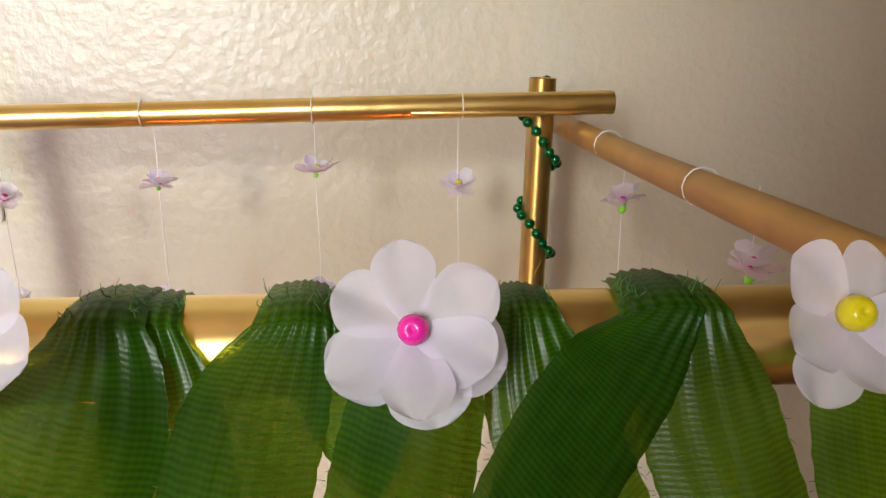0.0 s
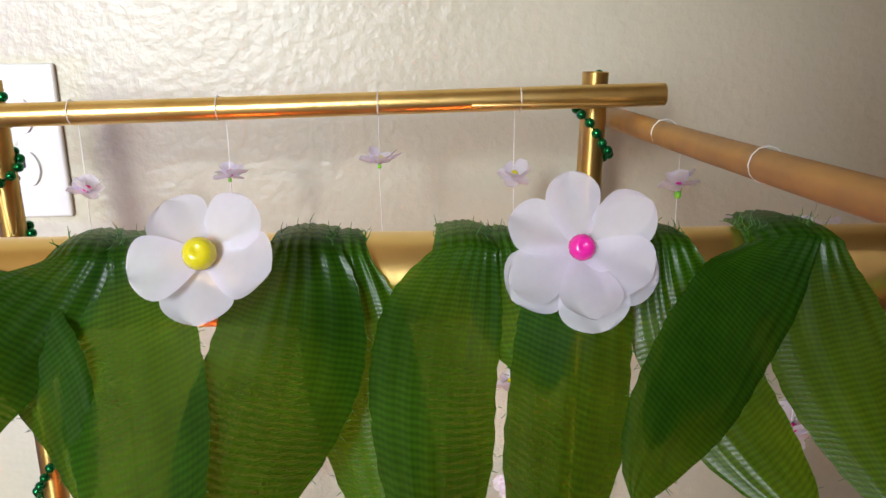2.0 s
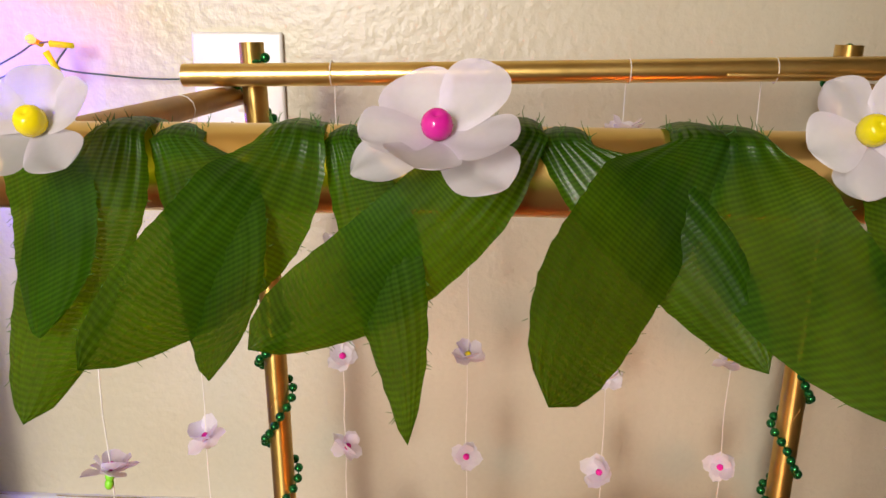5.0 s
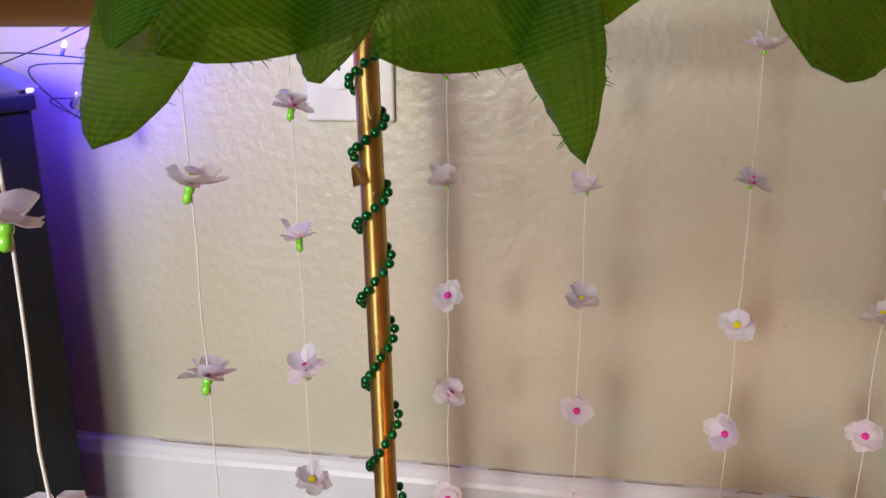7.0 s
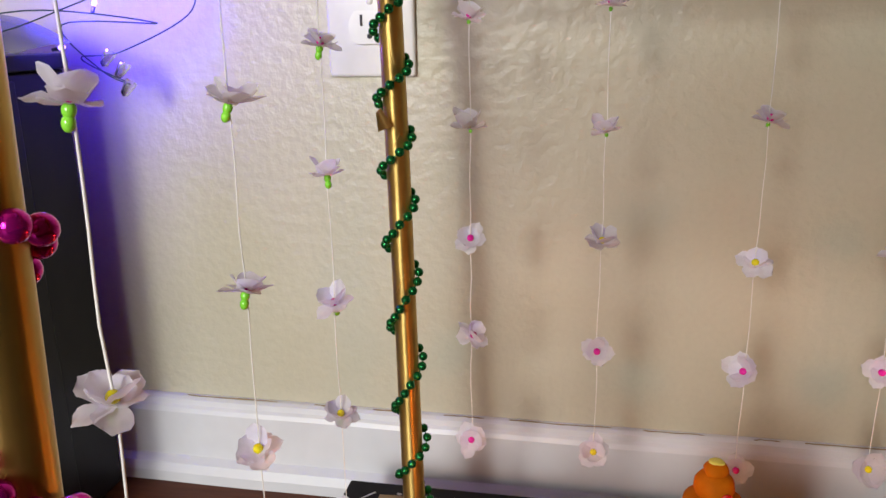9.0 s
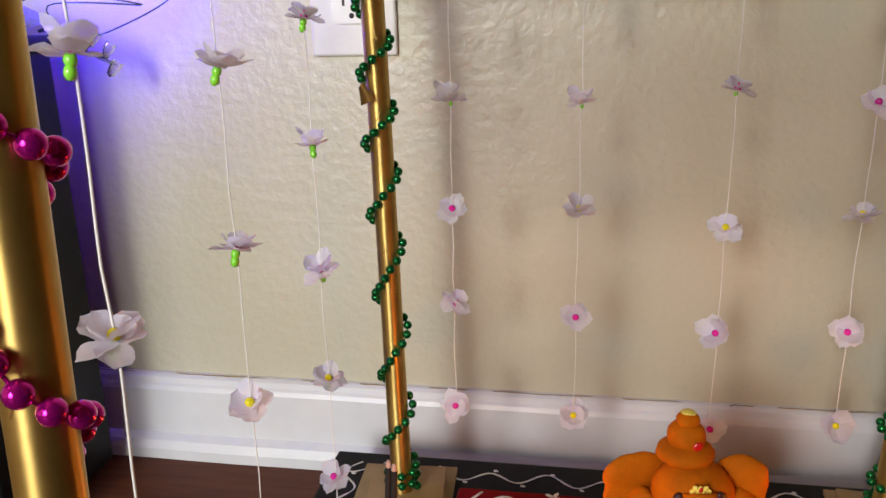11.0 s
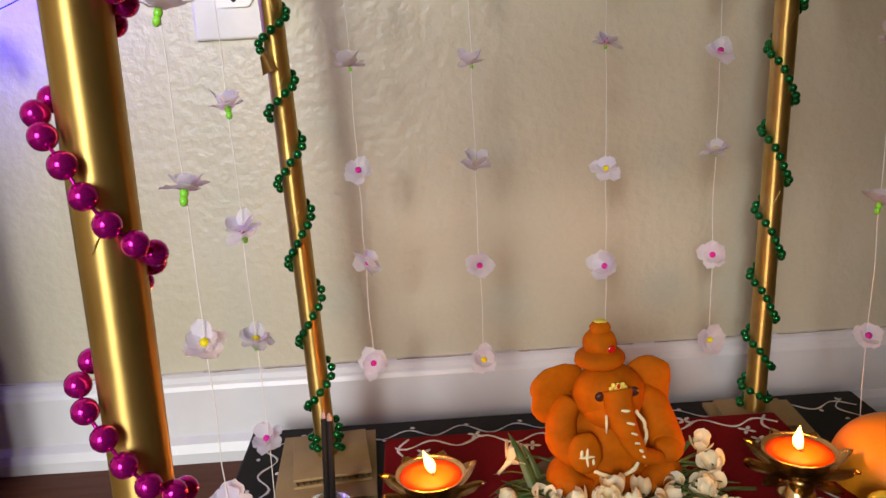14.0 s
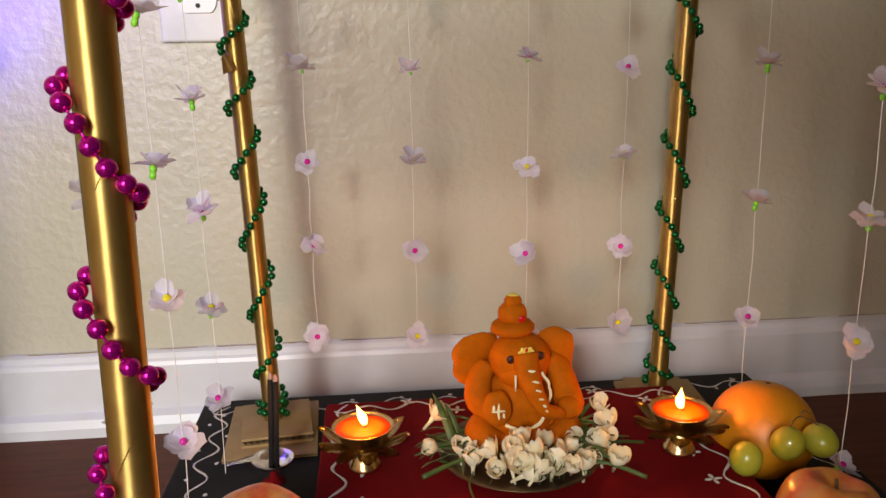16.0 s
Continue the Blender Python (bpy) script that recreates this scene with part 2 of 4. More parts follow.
# ---------------------------------------------------------------- mesh helpers
def mesh_of(name, bm, mats, smooth=True):
    me = bpy.data.meshes.new(name)
    bm.normal_update()
    bm.to_mesh(me)
    bm.free()
    for m in mats if isinstance(mats, (list, tuple)) else [mats]:
        me.materials.append(m)
    if smooth:
        me.polygons.foreach_set("use_smooth", [True] * len(me.polygons))
    return me


def part(name, bm, mat, parent=None, label="", smooth=True, m=None):
    """Links a bmesh (or a ready mesh) as one object under a thing or a part."""
    me = bm if isinstance(bm, bpy.types.Mesh) else mesh_of(name, bm, mat, smooth)
    ob = new(name, me)
    if m is not None:
        ob.matrix_basis = m
    if parent is not None:
        ob.parent = parent
    if label:
        ob["label"] = label
    return ob


def thing(name, label, category, group="", place=(0, 0, 0), kind=""):
    ob = new(name)
    ob.empty_display_size = 0.01
    ob.location = place
    return tagged(ob, label, category, group, kind)


def box(lo, hi, bevel=0.0, segments=2, bm=None):
    bm = bm or bmesh.new()
    v = bmesh.ops.create_cube(bm, size=1)["verts"]
    for p in v:
        p.co = Vector([lo[i] + (p.co[i] + 0.5) * (hi[i] - lo[i]) for i in range(3)])
    if bevel:
        edges = list({e for p in v for e in p.link_edges})
        bmesh.ops.bevel(bm, geom=edges, offset=bevel, segments=segments, affect="EDGES", profile=0.6)
    return bm


def ball(r, seg=20, rings=12, m=None, bm=None, index=0):
    bm = bm or bmesh.new()
    old = len(bm.faces)
    bmesh.ops.create_uvsphere(bm, u_segments=seg, v_segments=rings, radius=r, matrix=m or Matrix())
    bm.faces.ensure_lookup_table()
    for f in bm.faces[old:]:
        f.material_index = index
    return bm


def blob(c, r, bm, index=0, turn=(0, 0, 0), seg=24, rings=14):
    m = Matrix.LocRotScale(c, Euler([radians(a) for a in turn]), r)
    return ball(1.0, seg, rings, m, bm, index)


def sweep(points, radii, sides=10, bm=None, index=0, caps=True, flat=1.0):
    """A round tube along points; radii one number or one a point. flat squeezes it along z."""
    bm = bm or bmesh.new()
    pts = [Vector(p) for p in points]
    rad = radii if isinstance(radii, (list, tuple)) else [radii] * len(pts)
    rings, side = [], None
    for i, p in enumerate(pts):
        t = (pts[min(i + 1, len(pts) - 1)] - pts[max(i - 1, 0)]).normalized()
        if side is None:
            side = t.cross(Vector((0, 0, 1)))
            side = t.cross(Vector((1, 0, 0))) if side.length < 0.05 else side
        side = (side - t * side.dot(t)).normalized()
        up = side.cross(t)
        ring = []
        for k in range(sides):
            a = 2 * math.pi * k / sides
            d = side * math.cos(a) + up * math.sin(a)
            d.z *= flat
            ring.append(bm.verts.new(p + d * rad[i]))
        rings.append(ring)
    for a, b in zip(rings, rings[1:]):
        for k in range(sides):
            f = bm.faces.new((a[k], a[(k + 1) % sides], b[(k + 1) % sides], b[k]))
            f.material_index = index
    if caps:
        for ring in (rings[0][::-1], rings[-1]):
            f = bm.faces.new(ring)
            f.material_index = index
    return bm


def lathe(profile, seg=32, bm=None, index=0):
    """Turns (radius, height) pairs round z."""
    bm = bm or bmesh.new()
    rings = []
    for r, z in profile:
        if r < 1e-6:
            rings.append([bm.verts.new((0, 0, z))])
        else:
            rings.append([bm.verts.new((r * math.cos(2 * math.pi * k / seg), r * math.sin(2 * math.pi * k / seg), z)) for k in range(seg)])
    for a, b in zip(rings, rings[1:]):
        for k in range(seg):
            j = (k + 1) % seg
            if len(a) == 1 and len(b) > 1:
                f = bm.faces.new((a[0], b[j], b[k]))
            elif len(b) == 1 and len(a) > 1:
                f = bm.faces.new((a[k], a[j], b[0]))
            elif len(a) > 1:
                f = bm.faces.new((a[k], a[j], b[j], b[k]))
            f.material_index = index
    return bm


def smooth_path(points, steps=8):
    """A Catmull-Rom curve through points."""
    p = [Vector(q) for q in points]
    p = [2 * p[0] - p[1]] + p + [2 * p[-1] - p[-2]]
    out = []
    for i in range(1, len(p) - 2):
        for k in range(steps):
            t = k / steps
            out.append(0.5 * ((2 * p[i]) + (p[i + 1] - p[i - 1]) * t + (2 * p[i - 1] - 5 * p[i] + 4 * p[i + 1] - p[i + 2]) * t * t
                              + (3 * p[i] - 3 * p[i + 1] + p[i + 2] - p[i - 1]) * t ** 3))
    out.append(p[-2])
    return out


def sheet(nu, nv, place, bm=None, size=(0.02, 0.05), index=0):
    """A grid of nu x nv cells, place(u, v) with u across 0..1 and v along 0..1, with a UV map in metres."""
    bm = bm or bmesh.new()
    uv = bm.loops.layers.uv.verify()
    grid = [[bm.verts.new(place(i / nu, j / nv)) for i in range(nu + 1)] for j in range(nv + 1)]
    for j in range(nv):
        for i in range(nu):
            f = bm.faces.new((grid[j][i], grid[j][i + 1], grid[j + 1][i + 1], grid[j + 1][i]))
            f.material_index = index
            for loop, (a, b) in zip(f.loops, ((i, j), (i + 1, j), (i + 1, j + 1), (i, j + 1))):
                loop[uv].uv = (a / nu * size[0], b / nv * size[1])
    return bm


# ---------------------------------------------------------------- room
def structure(name, bm, mat, label, smooth=False):
    return tagged(part(name, bm, mat, smooth=smooth), label, name.split("_")[0], kind="structure")


X0, X1, Y0, H = -1.45, 2.3, -2.45, 2.45


structure("floor", box((X0, Y0, FLOOR - 0.1), (X1, 0.0, FLOOR)), WOOD, "dark brown wooden floor with a dull sheen")
structure("wall_north", box((X0, 0.0, FLOOR - 0.1), (X1, 0.12, H)), PLASTER, "beige wall of bumpy hand-textured plaster")
structure("wall_east", box((X1, Y0, FLOOR - 0.1), (X1 + 0.12, 0.12, H)), PLAIN, "plain off-white painted side wall")
structure("wall_west", box((X0 - 0.12, Y0, FLOOR - 0.1), (X0, 0.12, H)), PLAIN, "plain tan painted side wall")
structure("ceiling", box((X0, Y0, H), (X1, 0.12, H + 0.1)), PLAIN, "plain off-white ceiling")
WX0, WX1, WZ0, WZ1 = -1.00, 0.16, 0.34, 1.54      # the window opening behind the camera
bm = box((X0 - 0.12, Y0 - 0.12, FLOOR - 0.1), (X1 + 0.12, Y0, WZ0))
box((X0 - 0.12, Y0 - 0.12, WZ1), (X1 + 0.12, Y0, H + 0.1), bm=bm)
box((X0 - 0.12, Y0 - 0.12, WZ0), (WX0, Y0, WZ1), bm=bm)
box((WX1, Y0 - 0.12, WZ0), (X1 + 0.12, Y0, WZ1), bm=bm)
structure("wall_south", bm, PLAIN, "plain tan wall with a window opening")
# added wall, out of view, that keeps window light off the east side
structure("wall_return", box((0.06, -1.42, FLOOR), (X1, -1.30, H)), PLAIN, "plain tan wall added unseen to shade the east side")

# baseboard with a rounded top edge and a quarter-round shoe
prof = [(0.0, FLOOR), (-0.024, FLOOR), (-0.024, FLOOR + 0.010), (-0.021, FLOOR + 0.018), (-0.014, FLOOR + 0.023), (-0.013, FLOOR + 0.067),
        (-0.0115, FLOOR + 0.071), (-0.0095, FLOOR + 0.0735), (-0.0085, FLOOR + 0.0785), (-0.005, FLOOR + 0.0805), (0.0, FLOOR + 0.081)]
bm = bmesh.new()
cols = []
for i in range(81):
    x = X0 + (X1 - X0) * i / 80
    cols.append([bm.verts.new((x, y + (0.0006 * math.sin(i * 1.7) if 0 < k < 10 else -0.0005), z)) for k, (y, z) in enumerate(prof)])
for a, b in zip(cols, cols[1:]):
    for k in range(len(prof) - 1):
        bm.faces.new((a[k], b[k], b[k + 1], a[k + 1]))
structure("baseboard", bm, WHITE, "white gloss baseboard with a quarter-round shoe along the wall")

# the cracked brown joint along the top of the baseboard
rg = random.Random(3)
x = -0.45
while x < 0.9:
    n = rg.uniform(0.02, 0.09)
    pts = [(x + n * i / 8, -0.0042 + rg.uniform(-.0006, .0006), FLOOR + 0.0811 + rg.uniform(-.0003, .0004)) for i in range(9)]
    tagged(part("trim", sweep(pts, [0.0004] + [rg.uniform(0.00025, 0.0006) for _ in range(7)] + [0.0002], 5), CARD), "cracked brown joint line above the baseboard", "trim", "cracked joint", "structure")
    x += n + rg.uniform(0.0, 0.05)


# ---------------------------------------------------------------- wall outlet
def wall_outlet(x, z):
    ob = thing("wall_outlet", "white plastic double wall outlet on the textured wall", "outlet", place=(x, 0, z))
    part("plate", box((-0.035, -0.0055, -0.057), (0.035, -0.0003, 0.057), 0.0025, 3), PLASTIC, ob)
    for s in (-1, 1):
        bm = bmesh.new()
        bmesh.ops.create_cone(bm, cap_ends=True, segments=40, radius1=0.0172, radius2=0.0168, depth=0.004, matrix=pose(0, -0.0065, 0, 90, 0, 0))
        for v in bm.verts:
            v.co.z = max(-0.0125, min(0.0125, v.co.z))
        face = part("socket", bm, PLASTIC, ob, smooth=False, m=pose(0, 0, s * 0.0195))
        for dx, h in ((-0.0063, 0.0085), (0.0063, 0.007)):
            part("slot", box((dx - 0.001, -0.0089, 0.001), (dx + 0.001, -0.0084, 0.001 + h)), SLOT, face, smooth=False)
        bm = ball(0.0024, 12, 8, Matrix.Translation((0, -0.0075, -0.0065)))
        part("ground_hole", bm, SLOT, face)
    bm = lathe([(0, 0.0014), (0.0022, 0.001), (0.003, 0.0)], 16)
    part("screw", bm, PLASTIC, ob, m=pose(0, -0.0055, 0, 90, 0, 0))
    return ob


wall_outlet(0.035, 0.382 + 0.057)

# ---------------------------------------------------------------- black cabinet and fairy lights
cab = thing("black_cabinet", "low black satin cabinet standing on the floor by the wall", "cabinet")
part("body", box((-0.52, -0.195, FLOOR + 0.012), (-0.207, -0.045, 0.392), 0.003), CABINET, cab)
part("top", box((-0.525, -0.200, 0.392), (-0.204, -0.043, 0.404), 0.002), CABINET, cab, "black glossy top")
part("side_panel", box((-0.2075, -0.185, FLOOR + 0.02), (-0.2045, -0.105, 0.386), 0.001), CABINET, cab)
for x, y in ((-0.50, -0.175), (-0.23, -0.175), (-0.50, -0.07), (-0.23, -0.07)):
    part("foot", lathe([(0, 0), (0.012, 0), (0.014, 0.012), (0, 0.012)], 16), CABINET, cab, m=pose(x, y, FLOOR))

lights = thing("fairy_lights", "tangled string of blue fairy lights on a dark wire", "lights")
rng = random.Random(4)
loops = [(-0.30, -0.17, 0.408), (-0.26, -0.15, 0.43), (-0.215, -0.12, 0.418), (-0.17, -0.07, 0.44), (-0.11, -0.03, 0.47), (-0.105, -0.02, 0.435), (-0.15, -0.05, 0.405),
         (-0.18, -0.06, 0.40), (-0.15, -0.045, 0.38), (-0.17, -0.05, 0.39), (-0.185, -0.07, 0.425), (-0.13, -0.03, 0.425), (-0.20, -0.09, 0.435), (-0.26, -0.16, 0.412)]
part("wire", sweep(smooth_path(loops, 8), 0.0006, 6), WIRE, lights)
for p, d in (((-0.170, -0.05, 0.4385), (0.4, 0, 1)), ((-0.245, -0.155, 0.415), (1, 0.2, 0.3)), ((-0.19, -0.07, 0.408), (1, 0, 0.2))):
    q = Vector(d).to_track_quat("Z", "Y").to_matrix().to_4x4()
    bulb = part("bulb", lathe([(0, 0.0058), (0.0014, 0.0048), (0.0019, 0.0026), (0.0016, 0.0), (0, 0)], 14), LED, lights, "glowing blue bulb", m=Matrix.Translation(p) @ q)
    part("bulb_socket", sweep([(0, 0, -0.006), (0, 0, 0.0005)], 0.0014, 10), WIRE, bulb)
part("wire", sweep(smooth_path([(-0.17, -0.05, 0.45), (-0.125, -0.03, 0.478), (-0.109, -0.028, 0.487), (-0.086, -0.028, 0.486), (-0.094, -0.028, 0.470), (-0.06, -0.02, 0.464), (-0.02, -0.012, 0.461), (0.03, -0.010, 0.463)], 8), 0.0007, 6), WIRE, lights)
bulb = part("bulb", blob((0, 0, 0.003), (0.0034, 0.0034, 0.0042), bmesh.new(), seg=14, rings=10), RED_LED, lights, "glowing red bulb", m=Matrix.Translation((-0.109, -0.030, 0.489)) @ pose(0, 0, 0, 60, -40, 0))
part("bulb_socket", sweep([(0, 0, -0.007), (0, 0, 0.0005)], 0.0022, 10), YELLOW, bulb)
for p, e in (((-0.097, -0.030, 0.487), (-0.080, -0.030, 0.4855)), ((-0.101, -0.030, 0.481), (-0.092, -0.030, 0.464))):
    part("bulb_socket", sweep([p, e], [0.0026, 0.0021], 10), YELLOW, lights, "yellow bulb socket")
for p in ((-0.150, -0.048, 0.396), (-0.148, -0.046, 0.382), (-0.16, -0.05, 0.405)):
    part("clear_cap", lathe([(0, 0.014), (0.003, 0.012), (0.0045, 0.004), (0.0045, 0.0), (0.0038, 0.0)], 14), CLEAR, lights, m=Matrix.Translation(p) @ pose(0, 0, 0, 160, 30, 0))
d = bpy.data.lights.new("blue_bulb_light", "POINT")
d.energy, d.color, d.shadow_soft_size = 1.3, (0.045, 0.015, 1.0), 0.008
new("blue_bulb_light", d).location = (-0.172, -0.060, 0.438)
d = bpy.data.lights.new("red_bulb_light", "POINT")
d.energy, d.color, d.shadow_soft_size = 0.06, (1.0, 0.06, 0.02), 0.006
new("red_bulb_light", d).location = (-0.109, -0.040, 0.494)

bm = sheet(16, 6, lambda u, v: Vector((-0.335 + 0.165 * u, -0.085 - 0.060 * v + 0.02 * math.sin(u * 3), 0.4045 + 0.030 * math.sin(math.pi * (0.12 + 0.80 * u)) * (1 - 0.75 * v ** 2))))
tagged(part("curled_sheet", bm, GREY), "curled grey plastic sheet on the black cabinet lit blue", "plastic sheet")

# ---------------------------------------------------------------- platform
board = thing("black_board", "low black painted platform with a white hand-painted wavy border", "platform")
part("top", box((0.024, -0.530, BOARD - 0.018), (0.532, -0.077, BOARD), 0.0025), BLACK_BOARD, board)
part("base", box((0.036, -0.518, FLOOR), (0.520, -0.089, BOARD - 0.018), 0.002), BLACK_BOARD, board)


def wave(a, b, amp, n, z, width=0.0011):
    a, b = Vector((*a, z)), Vector((*b, z))
    side = (b - a).normalized().cross(Vector((0, 0, 1)))
    pts = [a + (b - a) * (i / (n * 10)) + side * amp * (math.sin(math.pi * 2 * i / 10 + 0.6) + 0.25 * math.sin(i * 0.31)) for i in range(n * 10 + 1)]
    rad = [width * (0.75 + 0.35 * math.sin(i * 1.3) * math.sin(i * 0.37)) for i in range(len(pts))]
    return sweep(pts, rad, 8, flat=0.35)


def dab(x, y, z, r, parent, name="painted_dot"):
    bm = bmesh.new()
    blob((0, 0, 0), (r * 1.25, r * 0.9, 0.0004), bm, seg=12, rings=6)
    part(name, bm, CHALK, parent, m=pose(x, y, z, 0, 0, (x * 7919) % 180))


for a, b, n in (((0.036, -0.100), (0.522, -0.100), 11), ((0.046, -0.52), (0.046, -0.092), 10), ((0.512, -0.52), (0.512, -0.092), 10)):
    part("painted_wave", wave(a, b, 0.0065, n, BOARD + 0.0002), CHALK, board)
for i in range(22):
    dab(0.046 + i * 0.0222, -0.100 + (0.009 if i % 2 else -0.009), BOARD, 0.0017, board)
for i in range(18):
    for x in (0.046, 0.512):
        dab(x + (0.009 if i % 2 else -0.009), -0.125 - i * 0.0222, BOARD, 0.0017, board)

red = thing("red_cloth_stand", "low stand in deep red cloth with white painted waves", "stand")
bm = box((0.138, -0.470, BOARD), (0.426, -0.160, RED), 0.004, 3)
bmesh.ops.subdivide_edges(bm, edges=bm.edges[:], cuts=3, use_grid_fill=True)
for v in bm.verts:
    if v.co.z > RED - 0.002:
        v.co.z += 0.0007 * math.sin(v.co.x * 61) * math.cos(v.co.y * 47)
part("cloth", bm, RED_CLOTH, red)
for a, b, n in (((0.146, -0.174), (0.420, -0.174), 7), ((0.152, -0.46), (0.152, -0.166), 7), ((0.412, -0.46), (0.412, -0.166), 7)):
    part("painted_wave", wave(a, b, 0.0055, n, RED + 0.0006, 0.0012), CHALK, red)
for i in range(7):
    for x, y in ((0.166 + i * 0.038, -0.186 + (0.020 if i % 2 else 0.0)), (0.169, -0.20 - i * 0.036), (0.397, -0.20 - i * 0.036)):
        bm = bmesh.new()
        for k in range(4):
            a = radians(45 + 90 * k + i * 17)
            blob((math.cos(a) * 0.0034, math.sin(a) * 0.0034, 0), (0.0030, 0.0014, 0.0004), bm, turn=(0, 0, math.degrees(a)), seg=10, rings=6)
        part("painted_flower", bm, CHALK, red, m=pose(x, y, RED + 0.0006))


# ---------------------------------------------------------------- canopy frame of paper tubes
def tube(a, b, r, n=26, wobble=0.02, sides=28, seed=1):
    """A rolled paper tube with an open, slightly dented wall."""
    a, b = Vector(a), Vector(b)
    rg = random.Random(seed)
    ph = [rg.uniform(0, 6.28) for _ in range(4)]
    pts = [a + (b - a) * i / n + Vector((0.0007 * math.sin(3.1 * i / n + ph[0]), 0.0007 * math.sin(4.3 * i / n + ph[1]), 0.0006 * math.sin(3.7 * i / n + ph[2]))) for i in range(n + 1)]
    rad = [r * (1 + wobble * math.sin(9 * i / n + ph[3]) * 0.5) for i in range(n + 1)]
    bm = sweep(pts, rad, sides, caps=False)
    t = (b - a).normalized()
    for p in (pts[0], pts[-1]):
        s = t.orthogonal().normalized()
        c = t.cross(s)
        o = [bm.verts.new(p + (s * math.cos(2 * math.pi * k / sides) + c * math.sin(2 * math.pi * k / sides)) * r) for k in range(sides)]
        q = [bm.verts.new(p + (s * math.cos(2 * math.pi * k / sides) + c * math.sin(2 * math.pi * k / sides)) * r * 0.86) for k in range(sides)]
        d = t * (0.01 if p == pts[0] else -0.01)
        w = [bm.verts.new(v.co + d) for v in q]
        for k in range(sides):
            j = (k + 1) % sides
            bm.faces.new((o[k], o[j], q[j], q[k]))
            bm.faces.new((q[k], q[j], w[j], w[k]))
        bm.faces.new(w)
    return bm


POSTS = {"back_left": ((0.0935, -0.140, 0.0750), (0.0785, -0.119, 0.489), 0.0077),
         "back_right": ((0.4310, -0.114, 0.0750), (0.4415, -0.1165, 0.489), 0.0081),
         "front_left": ((0.0945, -0.503, BOARD), (0.0998, -0.488, 0.486), 0.0076),
         "front_right": ((0.4500, -0.489, BOARD), (0.4450, -0.489, 0.478), 0.0090)}
canopy = thing("canopy_frame", "small canopy frame of gold paper tubes on cardboard feet", "canopy")
for i, (a, b, r) in enumerate(POSTS.values()):
    part("post", tube(a, b, r, seed=i), BRUSHED, canopy)


def foil_edge(post, level, turn, rise, half):
    """The raised edge of a foil wrap that runs slantwise round a post."""
    a, b, r = Vector(post[0]), Vector(post[1]), post[2]
    pts = []
    for i in range(15):
        f = i / 14
        c = a + (b - a) * ((level + rise * f - a.z) / (b.z - a.z))
        ang = radians(turn + half * f)
        pts.append(c + Vector((math.cos(ang), math.sin(ang), 0)) * (r - 0.00005))
    part("foil_edge", sweep(pts, [0.00005] + [0.00016] * 13 + [0.00005], 6), GOLD, canopy)


for name, edges in (("front_left", (0.115, 0.232, 0.33)), ("back_left", (0.17, 0.25, 0.345, 0.41)), ("back_right", (0.15, 0.24, 0.37))):
    for i, level in enumerate(edges):
        foil_edge(POSTS[name], level, 215 + 25 * (i % 3), 0.010 + 0.004 * (i % 2), 55 if i % 2 else 40)
BACK = ((0.042, -0.139, 0.4705), (0.478, -0.1375, 0.4765), 0.0068)
p = part("back_bar", tube(*BACK, seed=7), GOLD, canopy)
part("paper_seam", box((0.362, -0.1462, 0.4715), (0.476, -0.1448, 0.4735), 0.0005), GOLD, p)
FRONT = ((0.050, -0.4555, 0.4660), (0.490, -0.4555, 0.4655), 0.0090)
part("front_bar", tube(*FRONT, seed=8), GOLD, canopy)
part("side_bar", tube((0.0655, -0.095, 0.4560), (0.0665, -0.475, 0.4550), 0.0066, seed=9), KRAFT, canopy, "dull gold kraft paper tube")
part("side_bar", tube((0.4570, -0.095, 0.4605), (0.4670, -0.475, 0.4625), 0.0066, seed=10), KRAFT, canopy, "dull gold kraft paper tube")
# a torn foil flap on the back left post
bm = sheet(4, 4, lambda u, v: Vector((-0.006 + 0.010 * u * (1 - 0.6 * v), -0.0085 - 0.003 * math.sin(u * 2.2) - 0.004 * v, 0.012 * (v - 0.5) + 0.004 * u)))
part("foil_flap", bm, GOLD, canopy, "torn flap of gold foil", m=pose(0.0805, -0.126, 0.362))


def cardboard(w, d, t, name, parent, m, seed=0):
    """A sheet of corrugated card: two liners and a wavy core showing at its edges."""
    rg = random.Random(seed)
    ob = part(name, box((-w / 2, -d / 2, t * 0.72), (w / 2, d / 2, t), 0.0004), CARD, parent, m=m)
    part("bottom_liner", box((-w / 2, -d / 2, 0), (w / 2, d / 2, t * 0.25), 0.0004), CARD, ob)
    n = int(w / 0.0012)
    bm = sheet(n, 1, lambda u, v: Vector(((u - 0.5) * (w - 0.002), (v - 0.5) * (d - 0.0016), t * (0.49 + 0.24 * math.cos(u * n * 1.6 + rg.uniform(-.2, .2))))))
    part("corrugated_core", bm, CARD_EDGE, ob)
    return ob


cardboard(0.073, 0.096, 0.0030, "cardboard_foot", canopy, pose(0.0930, -0.144, BOARD, 0, 0, 3), 1)
cardboard(0.056, 0.064, 0.0080, "cardboard_pad", canopy, pose(0.0960, -0.142, BOARD + 0.003, 0, 0, 7), 2)
cardboard(0.070, 0.066, 0.0030, "cardboard_foot", canopy, pose(0.4320, -0.1225, BOARD, 0, 0, -4), 3)
cardboard(0.052, 0.046, 0.0060, "cardboard_pad", canopy, pose(0.4290, -0.120, BOARD + 0.003, 0, 0, -6), 4)


